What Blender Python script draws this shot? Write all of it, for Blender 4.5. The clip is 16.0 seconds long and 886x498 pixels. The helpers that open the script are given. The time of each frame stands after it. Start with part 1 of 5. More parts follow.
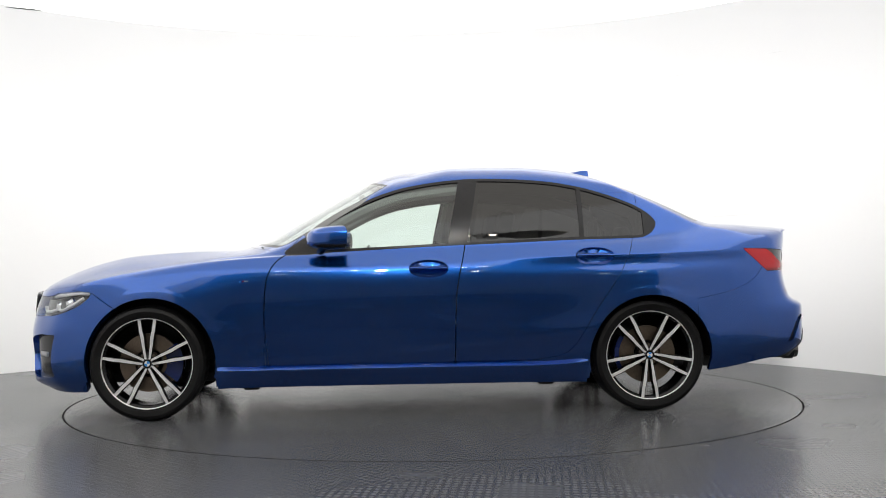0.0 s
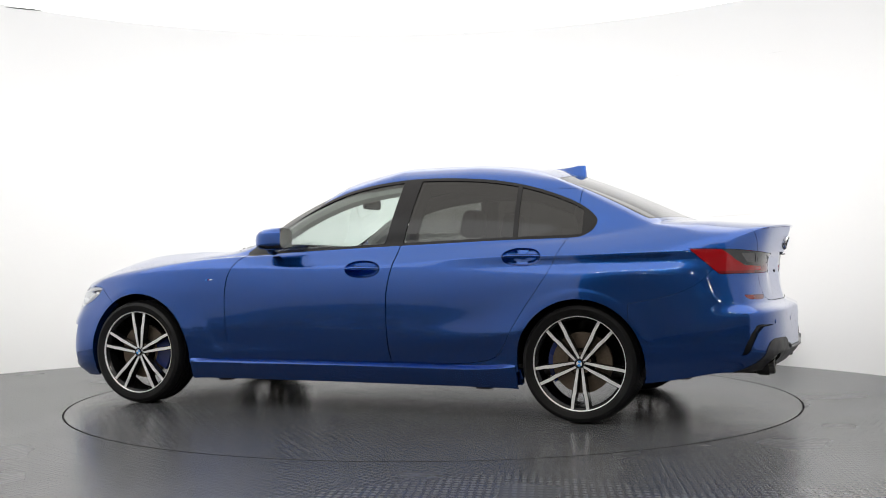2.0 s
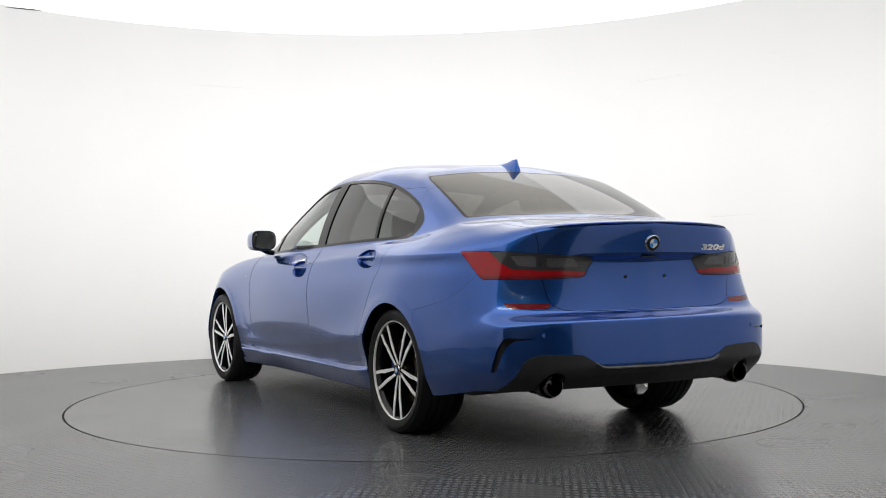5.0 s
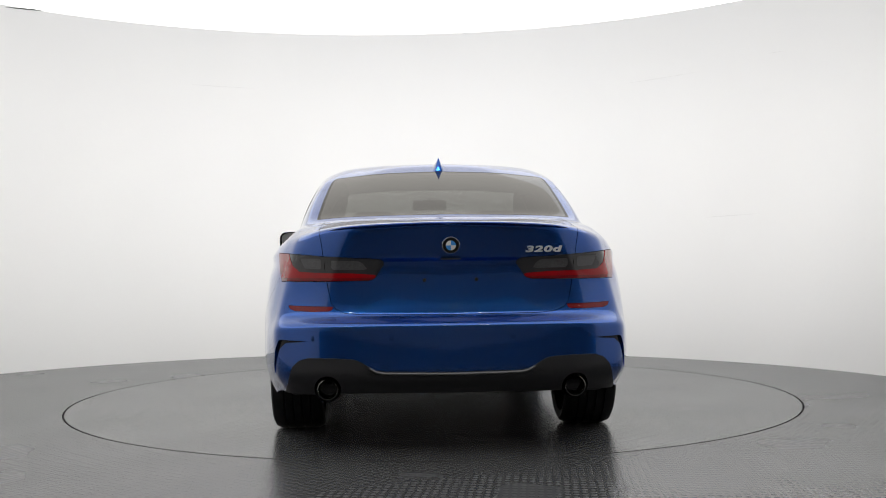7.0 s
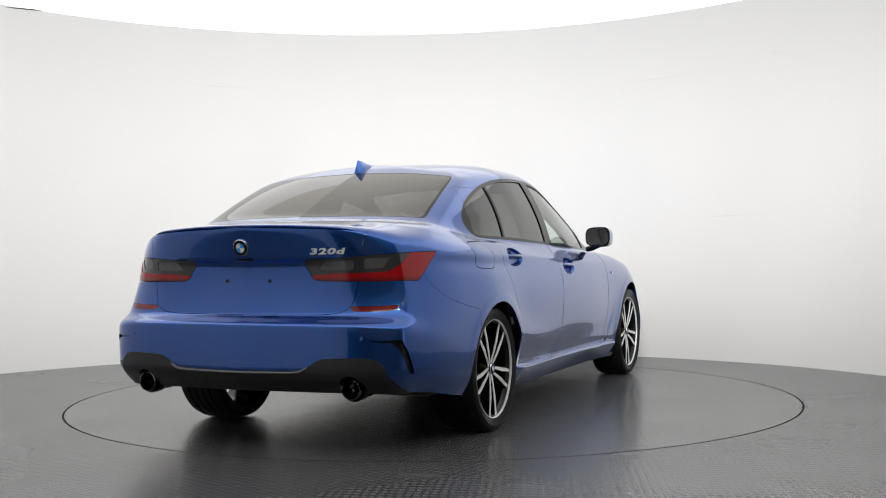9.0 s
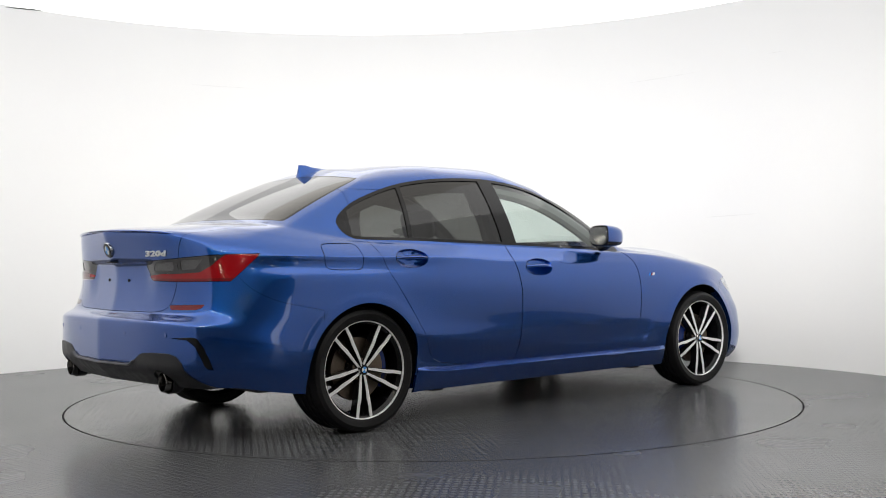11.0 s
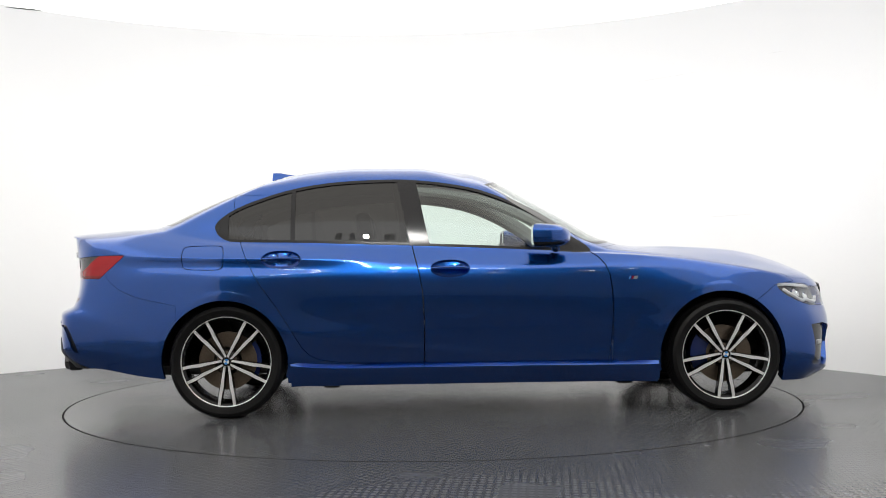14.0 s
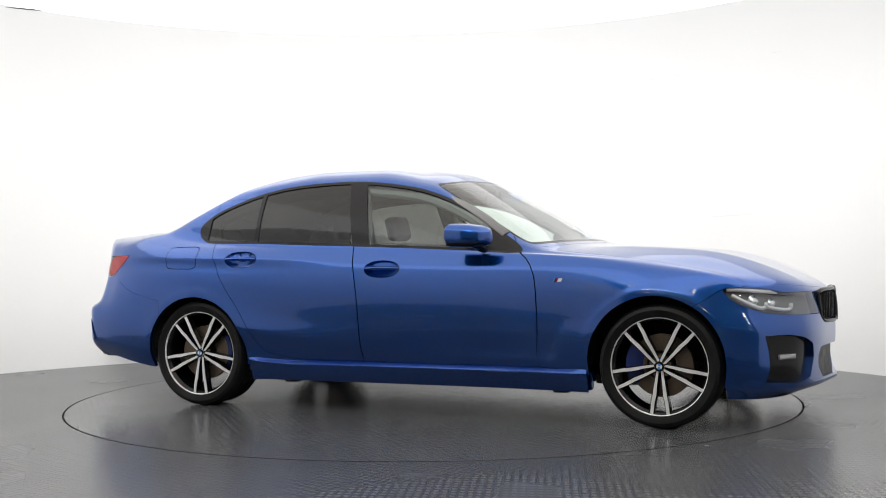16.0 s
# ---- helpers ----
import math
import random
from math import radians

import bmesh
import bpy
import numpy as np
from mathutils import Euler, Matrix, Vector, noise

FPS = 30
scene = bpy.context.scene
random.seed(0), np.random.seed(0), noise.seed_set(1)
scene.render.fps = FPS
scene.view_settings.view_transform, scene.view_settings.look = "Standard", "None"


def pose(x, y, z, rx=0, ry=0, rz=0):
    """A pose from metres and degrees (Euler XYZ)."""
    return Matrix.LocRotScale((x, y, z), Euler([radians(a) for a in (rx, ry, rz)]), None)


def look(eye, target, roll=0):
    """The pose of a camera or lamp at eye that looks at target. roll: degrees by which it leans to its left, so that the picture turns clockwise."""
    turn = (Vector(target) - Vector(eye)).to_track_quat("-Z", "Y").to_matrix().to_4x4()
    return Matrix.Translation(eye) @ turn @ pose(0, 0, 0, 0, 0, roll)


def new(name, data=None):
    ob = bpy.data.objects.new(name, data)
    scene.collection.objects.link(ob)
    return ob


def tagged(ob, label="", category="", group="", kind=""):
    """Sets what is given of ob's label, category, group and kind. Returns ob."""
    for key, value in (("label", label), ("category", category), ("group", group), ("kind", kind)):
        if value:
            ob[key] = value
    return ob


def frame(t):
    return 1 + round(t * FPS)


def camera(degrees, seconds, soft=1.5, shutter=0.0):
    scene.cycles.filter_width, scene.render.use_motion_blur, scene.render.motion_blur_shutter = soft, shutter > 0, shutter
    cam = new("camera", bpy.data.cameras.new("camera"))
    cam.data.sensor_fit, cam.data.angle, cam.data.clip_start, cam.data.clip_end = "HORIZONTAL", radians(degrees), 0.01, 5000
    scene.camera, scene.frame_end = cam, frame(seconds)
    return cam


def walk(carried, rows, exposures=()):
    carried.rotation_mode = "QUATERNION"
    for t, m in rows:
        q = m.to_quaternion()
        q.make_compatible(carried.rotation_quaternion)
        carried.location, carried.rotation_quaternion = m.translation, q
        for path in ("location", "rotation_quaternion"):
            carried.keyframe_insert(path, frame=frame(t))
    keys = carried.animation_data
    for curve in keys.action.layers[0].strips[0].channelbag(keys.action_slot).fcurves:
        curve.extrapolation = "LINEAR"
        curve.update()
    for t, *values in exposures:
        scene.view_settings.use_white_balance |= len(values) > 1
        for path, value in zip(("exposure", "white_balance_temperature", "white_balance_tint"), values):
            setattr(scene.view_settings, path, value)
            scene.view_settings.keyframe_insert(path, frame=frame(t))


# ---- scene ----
# ---------- camera ----------
cam = camera(43.45, 16.0, soft=0.9)
CAM = pose(0, -7.1947, 0.9185, 90.244, 0.6725, -0.5378)
walk(cam, [(0.0, CAM), (16.0, CAM)], exposures=[(0.0, -0.03), (4.0, -0.1), (6.5, -0.32), (8.5, -0.35), (9.5, -0.29), (12.0, -0.1), (16.0, -0.05)])

# ---------- light ----------
world = bpy.data.worlds.new("world")
scene.world = world
world.use_nodes = True
world.node_tree.nodes["Background"].inputs[0].default_value = (0.9, 0.95, 1.0, 1)
world.node_tree.nodes["Background"].inputs[1].default_value = 0.02

CEILING_GLOW, CENTRE_GLOW, WASH_WATTS = 1.75, 1.35, 520.0
ROOM_X, ROOM_Y, ROOM_R = -0.40, -0.85, 4.0
CEIL_Z = 2.96


# ---------- materials ----------
def material(name):
    m = bpy.data.materials.new(name)
    m.use_nodes = True
    nt = m.node_tree
    return m, nt, nt.nodes["Principled BSDF"]


def plain(name, color, rough=0.5, metal=0.0, coat=0.0, grain=0.0, scale=200.0, bump=0.0, spec=0.5):
    """A surface with fine grain in its colour, gloss and relief."""
    m, nt, b = material(name)
    b.inputs["Metallic"].default_value = metal
    b.inputs["Coat Weight"].default_value = coat
    b.inputs["Coat Roughness"].default_value = 0.03
    b.inputs["Specular IOR Level"].default_value = spec
    tc = nt.nodes.new("ShaderNodeTexCoord")
    n1 = nt.nodes.new("ShaderNodeTexNoise")
    n1.inputs["Scale"].default_value = scale
    n1.inputs["Detail"].default_value = 4
    n2 = nt.nodes.new("ShaderNodeTexNoise")
    n2.inputs["Scale"].default_value = scale / 25
    n2.inputs["Detail"].default_value = 3
    nt.links.new(tc.outputs["Object"], n1.inputs["Vector"])
    nt.links.new(tc.outputs["Object"], n2.inputs["Vector"])
    mx = nt.nodes.new("ShaderNodeMath")
    mx.operation = "ADD"
    nt.links.new(n1.outputs["Fac"], mx.inputs[0])
    nt.links.new(n2.outputs["Fac"], mx.inputs[1])
    ramp = nt.nodes.new("ShaderNodeMapRange")
    ramp.inputs["From Min"].default_value = 0.6
    ramp.inputs["From Max"].default_value = 1.4
    ramp.inputs["To Min"].default_value = 1.0 - grain
    ramp.inputs["To Max"].default_value = 1.0 + grain
    nt.links.new(mx.outputs[0], ramp.inputs["Value"])
    col = nt.nodes.new("ShaderNodeVectorMath")
    col.operation = "SCALE"
    col.inputs[0].default_value = color
    nt.links.new(ramp.outputs[0], col.inputs["Scale"])
    nt.links.new(col.outputs[0], b.inputs["Base Color"])
    rr = nt.nodes.new("ShaderNodeMapRange")
    rr.inputs["From Min"].default_value = 0.3
    rr.inputs["From Max"].default_value = 0.7
    rr.inputs["To Min"].default_value = max(0.0, rough * (1 - grain))
    rr.inputs["To Max"].default_value = min(1.0, rough * (1 + grain))
    nt.links.new(n2.outputs["Fac"], rr.inputs["Value"])
    nt.links.new(rr.outputs[0], b.inputs["Roughness"])
    if bump:
        bp = nt.nodes.new("ShaderNodeBump")
        bp.inputs["Strength"].default_value = 0.4
        bp.inputs["Distance"].default_value = bump
        nt.links.new(n1.outputs["Fac"], bp.inputs["Height"])
        nt.links.new(bp.outputs[0], b.inputs["Normal"])
    return m


def car_paint(name):
    """Metallic blue under clear coat, with fine flakes."""
    m, nt, b = material(name)
    tc = nt.nodes.new("ShaderNodeTexCoord")
    vor = nt.nodes.new("ShaderNodeTexVoronoi")
    vor.inputs["Scale"].default_value = 1400
    nt.links.new(tc.outputs["Object"], vor.inputs["Vector"])
    noi = nt.nodes.new("ShaderNodeTexNoise")
    noi.inputs["Scale"].default_value = 3
    nt.links.new(tc.outputs["Object"], noi.inputs["Vector"])
    mix = nt.nodes.new("ShaderNodeMix")
    mix.data_type = "RGBA"
    mix.inputs[6].default_value = PAINT_A
    mix.inputs[7].default_value = PAINT_B
    sep = nt.nodes.new("ShaderNodeSeparateColor")
    nt.links.new(vor.outputs["Color"], sep.inputs[0])
    nt.links.new(sep.outputs[0], mix.inputs[0])
    nt.links.new(mix.outputs[2], b.inputs["Base Color"])
    b.inputs["Metallic"].default_value = 0.9
    rr = nt.nodes.new("ShaderNodeMapRange")
    rr.inputs["To Min"].default_value = 0.215
    rr.inputs["To Max"].default_value = 0.255
    nt.links.new(noi.outputs["Fac"], rr.inputs["Value"])
    nt.links.new(rr.outputs[0], b.inputs["Roughness"])
    b.inputs["Coat Weight"].default_value = 1.0
    b.inputs["Coat Roughness"].default_value = 0.015
    b.inputs["Coat IOR"].default_value = 1.6
    # faint orange peel of the lacquer
    peel = nt.nodes.new("ShaderNodeTexNoise")
    peel.inputs["Scale"].default_value = 130
    nt.links.new(tc.outputs["Object"], peel.inputs["Vector"])
    bp = nt.nodes.new("ShaderNodeBump")
    bp.inputs["Strength"].default_value = 0.05
    bp.inputs["Distance"].default_value = 0.001
    nt.links.new(peel.outputs["Fac"], bp.inputs["Height"])
    nt.links.new(bp.outputs[0], b.inputs["Coat Normal"])
    return m


def clear_pane(name, tint, gloss=1.0, rough=0.0, base=0.07):
    """Thin glass: tinted see-through with a mirror gloss that grows at flat angles."""
    m = bpy.data.materials.new(name)
    m.use_nodes = True
    nt = m.node_tree
    nt.nodes.clear()
    out = nt.nodes.new("ShaderNodeOutputMaterial")
    tr = nt.nodes.new("ShaderNodeBsdfTransparent")
    tr.inputs[0].default_value = (*tint, 1)
    gl = nt.nodes.new("ShaderNodeBsdfGlossy")
    gl.inputs["Roughness"].default_value = rough
    gl.inputs["Color"].default_value = (gloss, gloss, gloss, 1)
    lw = nt.nodes.new("ShaderNodeLayerWeight")
    pw = nt.nodes.new("ShaderNodeMath")
    pw.operation = "POWER"
    pw.inputs[1].default_value = 4.0
    nt.links.new(lw.outputs["Facing"], pw.inputs[0])
    fr = nt.nodes.new("ShaderNodeMath")
    fr.operation = "MULTIPLY_ADD"
    fr.inputs[1].default_value = 0.90
    fr.inputs[2].default_value = base
    nt.links.new(pw.outputs[0], fr.inputs[0])
    mx = nt.nodes.new("ShaderNodeMixShader")
    nt.links.new(fr.outputs[0], mx.inputs[0])
    nt.links.new(tr.outputs[0], mx.inputs[1])
    nt.links.new(gl.outputs[0], mx.inputs[2])
    nt.links.new(mx.outputs[0], out.inputs[0])
    return m


def glow(name, color, strength):
    m = bpy.data.materials.new(name)
    m.use_nodes = True
    nt = m.node_tree
    nt.nodes.clear()
    out = nt.nodes.new("ShaderNodeOutputMaterial")
    em = nt.nodes.new("ShaderNodeEmission")
    em.inputs[0].default_value = (*color, 1)
    em.inputs[1].default_value = strength
    nt.links.new(em.outputs[0], out.inputs[0])
    return m


PAINT_A = (0.002, 0.053, 0.275, 1)
PAINT_B = (0.004, 0.090, 0.412, 1)
M_PAINT = car_paint("blue_metallic_paint")
M_BLACK = plain("black_gloss_trim", (0.009, 0.009, 0.010), 0.16, grain=0.15, spec=0.3)
M_PLASTIC = plain("black_grained_plastic", (0.018, 0.018, 0.021), 0.42, grain=0.2, scale=600, bump=0.0004)
M_DARK = plain("underbody_black", (0.01, 0.01, 0.01), 0.8, grain=0.3, scale=60)
M_RUBBER = plain("tyre_rubber", (0.0065, 0.0065, 0.007), 0.58, grain=0.3, scale=120, bump=0.0004, spec=0.28)
M_RIMBLACK = plain("rim_black_lacquer", (0.006, 0.006, 0.007), 0.2, grain=0.1, spec=0.35)
M_RIMFACE = plain("machined_aluminium", (0.90, 0.90, 0.90), 0.40, metal=0.3, grain=0.06, scale=500)
M_STEEL = plain("brake_steel", (0.17, 0.135, 0.105), 0.45, metal=1.0, grain=0.2, scale=90)
M_CALIPER = plain("blue_caliper_enamel", (0.012, 0.03, 0.16), 0.25, grain=0.1)
M_CHROME = plain("chrome", (0.85, 0.85, 0.86), 0.08, metal=1.0, grain=0.05)
M_GLASS = clear_pane("clear_green_glass", (0.80, 0.88, 0.84))
M_TINT = clear_pane("tinted_glass", (0.09, 0.09, 0.085), base=0.055)
M_SCREEN = clear_pane("windscreen_glass", (0.80, 0.87, 0.84))
M_RED = plain("red_lens", (0.31, 0.002, 0.006), 0.10, coat=0.5, spec=0.3, grain=0.1, scale=300)
M_LAMPGREY = plain("grey_lamp_insert", (0.16, 0.16, 0.165), 0.15, grain=0.3, scale=120, spec=0.4)
M_INSERT = plain("smoked_lamp_insert", (0.075, 0.075, 0.08), 0.12, grain=0.3, scale=120, coat=0.5, spec=0.4)
M_REFLECT = plain("dark_red_reflector", (0.17, 0.004, 0.007), 0.12, coat=0.5, grain=0.15, scale=600, spec=0.3)
M_SMOKE = plain("smoked_lens", (0.030, 0.030, 0.033), 0.08, coat=0.5, spec=0.4, grain=0.2, scale=150)
M_LENS = clear_pane("headlamp_lens", (0.93, 0.95, 0.96))
M_SEAT = plain("black_leather", (0.02, 0.02, 0.021), 0.45, grain=0.2, scale=250, bump=0.0006)
M_CABIN = plain("cabin_plastic", (0.03, 0.03, 0.032), 0.6, grain=0.15, scale=300)
M_LINING = plain("grey_headliner", (0.16, 0.16, 0.16), 0.9, grain=0.06, scale=400)
M_WHITE = plain("white_enamel", (0.8, 0.8, 0.8), 0.3, grain=0.02)
M_BLUE = plain("light_blue_enamel", (0.05, 0.30, 0.75), 0.3, grain=0.05)
M_GREY = plain("silver_grey", (0.5, 0.5, 0.52), 0.3, metal=0.8, grain=0.05)


# ---------- mesh helpers ----------
def part(name, bm, mat, parent, label="", smooth=True):
    """Links a bmesh as one mesh object under a thing."""
    me = bpy.data.meshes.new(name)
    bm.to_mesh(me)
    bm.free()
    me.materials.append(mat)
    if smooth:
        me.polygons.foreach_set("use_smooth", [True] * len(me.polygons))
        me.set_sharp_from_angle(angle=radians(35))
    ob = new(name, me)
    if parent is not None:
        ob.parent = parent
    if label:
        tagged(ob, label)
    return ob


def mesh_part(name, verts, faces, mat, parent, label="", normals=None, smooth=True):
    me = bpy.data.meshes.new(name)
    me.from_pydata([tuple(map(float, v)) for v in verts], [], [tuple(map(int, f)) for f in faces])
    me.materials.append(mat)
    if smooth:
        me.polygons.foreach_set("use_smooth", [True] * len(me.polygons))
    if normals is not None:
        me.normals_split_custom_set_from_vertices([tuple(map(float, n)) for n in normals])
    elif smooth:
        me.set_sharp_from_angle(angle=radians(35))
    ob = new(name, me)
    if parent is not None:
        ob.parent = parent
    if label:
        tagged(ob, label)
    return ob


def box(bm, x0, x1, y0, y1, z0, z1, bevel=0.0, seg=2, m=None):
    r = bmesh.ops.create_cube(bm, size=1)
    vs = r["verts"]
    for v in vs:
        v.co = Vector(((x0 + x1) / 2 + v.co.x * (x1 - x0), (y0 + y1) / 2 + v.co.y * (y1 - y0), (z0 + z1) / 2 + v.co.z * (z1 - z0)))
    es = list({e for v in vs for e in v.link_edges})
    if bevel:
        out = bmesh.ops.bevel(bm, geom=es, offset=bevel, segments=seg, affect="EDGES", profile=0.5)
        vs = list({v for f in out["faces"] for v in f.verts} | {v for v in vs if v.is_valid})
    if m is not None:
        bmesh.ops.transform(bm, matrix=m, verts=vs)
    return vs


def lathe(bm, profile, steps, axis="y", closed=False):
    """Turns a profile of (radius, along) pairs about an axis."""
    rings = []
    for i in range(steps):
        a = 2 * math.pi * i / steps
        c, s = math.cos(a), math.sin(a)
        ring = []
        for r, h in profile:
            p = {"y": (r * c, h, r * s), "z": (r * c, r * s, h), "x": (h, r * c, r * s)}[axis]
            ring.append(bm.verts.new(p))
        rings.append(ring)
    n = len(profile)
    for i in range(steps):
        a, b = rings[i], rings[(i + 1) % steps]
        for k in range(n if closed else n - 1):
            bm.faces.new((a[k], a[(k + 1) % n], b[(k + 1) % n], b[k]))
    bmesh.ops.recalc_face_normals(bm, faces=bm.faces)


def spline(points, per=8, closed=False):
    """A smooth line through points (Catmull-Rom)."""
    p = np.array(points, float)
    n = len(p)
    out = []
    for i in range(n if closed else n - 1):
        a = p[(i - 1) % n] if closed or i > 0 else 2 * p[0] - p[1]
        b, c = p[i], p[(i + 1) % n]
        d = p[(i + 2) % n] if closed or i + 2 < n else 2 * p[-1] - p[-2]
        for k in range(per):
            t = k / per
            out.append(0.5 * (2 * b + (c - a) * t + (2 * a - 5 * b + 4 * c - d) * t * t + (3 * b - a - 3 * c + d) * t ** 3))
    if not closed:
        out.append(p[-1])
    return np.array(out)


def tube(bm, points, radius, sides=8, flat=1.0):
    """A round bar along a line of points."""
    pts = [Vector(map(float, p)) for p in points]
    prev = None
    for i, p in enumerate(pts):
        d = (pts[min(i + 1, len(pts) - 1)] - pts[max(i - 1, 0)]).normalized()
        up = Vector((0, 0, 1)) if abs(d.z) < 0.9 else Vector((1, 0, 0))
        a = d.cross(up).normalized()
        b = a.cross(d)
        ring = [bm.verts.new(p + radius * (math.cos(2 * math.pi * k / sides) * a + flat * math.sin(2 * math.pi * k / sides) * b)) for k in range(sides)]
        if prev:
            for k in range(sides):
                bm.faces.new((prev[k], prev[(k + 1) % sides], ring[(k + 1) % sides], ring[k]))
        else:
            bm.faces.new(ring[::-1])
        prev = ring
    bm.faces.new(prev)


def slab(bm, outline, depth, at=None, bevel=0.0):
    """A flat plate with the given outline (x, z), thick along -y... from y = 0 to depth."""
    front = [bm.verts.new((x, 0, z)) for x, z in outline]
    back = [bm.verts.new((x, depth, z)) for x, z in outline]
    f = bm.faces.new(front)
    g = bm.faces.new(back[::-1])
    n = len(outline)
    for i in range(n):
        bm.faces.new((front[i], back[i], back[(i + 1) % n], front[(i + 1) % n]))
    bmesh.ops.recalc_face_normals(bm, faces=bm.faces)
    if at is not None:
        bmesh.ops.transform(bm, matrix=at, verts=front + back)
    return front + back


# ---------- the room ----------
def wall_material():
    m, nt, b = material("white_wall_paint")
    b.inputs["Roughness"].default_value = 0.6
    tc = nt.nodes.new("ShaderNodeTexCoord")
    n1 = nt.nodes.new("ShaderNodeTexNoise")
    n1.inputs["Scale"].default_value = 0.8
    n1.inputs["Detail"].default_value = 5
    nt.links.new(tc.outputs["Object"], n1.inputs["Vector"])
    mix = nt.nodes.new("ShaderNodeMix")
    mix.data_type = "RGBA"
    mix.inputs[6].default_value = (0.80, 0.80, 0.80, 1)
    mix.inputs[7].default_value = (0.84, 0.84, 0.835, 1)
    nt.links.new(n1.outputs["Fac"], mix.inputs[0])
    nt.links.new(mix.outputs[2], b.inputs["Base Color"])
    n2 = nt.nodes.new("ShaderNodeTexNoise")
    n2.inputs["Scale"].default_value = 60
    nt.links.new(tc.outputs["Object"], n2.inputs["Vector"])
    bp = nt.nodes.new("ShaderNodeBump")
    bp.inputs["Strength"].default_value = 0.1
    bp.inputs["Distance"].default_value = 0.002
    nt.links.new(n2.outputs["Fac"], bp.inputs["Height"])
    nt.links.new(bp.outputs[0], b.inputs["Normal"])
    return m


def floor_material(name, base, turn=38, relief=0.0040, gloss=1.0):
    """Grey studded vinyl with a worn shine."""
    m, nt, b = material(name)
    tc = nt.nodes.new("ShaderNodeTexCoord")
    n1 = nt.nodes.new("ShaderNodeTexNoise")
    n1.inputs["Scale"].default_value = 1.3
    n1.inputs["Detail"].default_value = 2
    n2 = nt.nodes.new("ShaderNodeTexNoise")
    n2.inputs["Scale"].default_value = 35
    n2.inputs["Detail"].default_value = 4
    for n in (n1, n2):
        nt.links.new(tc.outputs["Object"], n.inputs["Vector"])
    mix = nt.nodes.new("ShaderNodeMix")
    mix.data_type = "RGBA"
    mix.inputs[6].default_value = (base * 0.84, base * 0.87, base * 0.93, 1)
    mix.inputs[7].default_value = (base * 1.12, base * 1.16, base * 1.23, 1)
    nt.links.new(n1.outputs["Fac"], mix.inputs[0])
    rr = nt.nodes.new("ShaderNodeMapRange")
    rr.inputs["From Min"].default_value = 0.1
    rr.inputs["From Max"].default_value = 0.9
    rr.inputs["To Min"].default_value = 0.22 * gloss
    rr.inputs["To Max"].default_value = 0.30 * gloss
    nt.links.new(n1.outputs["Fac"], rr.inputs["Value"])
    nt.links.new(rr.outputs[0], b.inputs["Roughness"])
    # rows of small raised lozenges
    mp = nt.nodes.new("ShaderNodeMapping")
    mp.inputs["Rotation"].default_value = (0, 0, radians(turn))
    mp.inputs["Scale"].default_value = (30, 22, 1)
    nt.links.new(tc.outputs["Object"], mp.inputs["Vector"])
    vo = nt.nodes.new("ShaderNodeTexVoronoi")
    vo.inputs["Scale"].default_value = 1.0
    vo.voronoi_dimensions = "2D"
    vo.inputs["Randomness"].default_value = 0.0
    nt.links.new(mp.outputs[0], vo.inputs["Vector"])
    st = nt.nodes.new("ShaderNodeMapRange")
    st.interpolation_type = "SMOOTHSTEP"
    st.inputs["From Min"].default_value = 0.28
    st.inputs["From Max"].default_value = 0.36
    st.inputs["To Min"].default_value = 1.0
    st.inputs["To Max"].default_value = 0.0
    nt.links.new(vo.outputs["Distance"], st.inputs["Value"])
    # relief shading put into the colour: stud tops paler, gaps between them darker
    relief_tone = nt.nodes.new("ShaderNodeMapRange")
    relief_tone.inputs["To Min"].default_value = 0.76
    relief_tone.inputs["To Max"].default_value = 1.30
    nt.links.new(st.outputs[0], relief_tone.inputs["Value"])
    scaled = nt.nodes.new("ShaderNodeVectorMath")
    scaled.operation = "SCALE"
    nt.links.new(mix.outputs[2], scaled.inputs[0])
    nt.links.new(relief_tone.outputs[0], scaled.inputs["Scale"])
    nt.links.new(scaled.outputs[0], b.inputs["Base Color"])
    ad = nt.nodes.new("ShaderNodeMath")
    ad.operation = "MULTIPLY_ADD"
    ad.inputs[1].default_value = 0.03
    nt.links.new(n2.outputs["Fac"], ad.inputs[0])
    nt.links.new(st.outputs[0], ad.inputs[2])
    bp = nt.nodes.new("ShaderNodeBump")
    bp.inputs["Strength"].default_value = 1.0
    bp.inputs["Distance"].default_value = relief
    nt.links.new(ad.outputs[0], bp.inputs["Height"])
    nt.links.new(bp.outputs[0], b.inputs["Normal"])
    return m


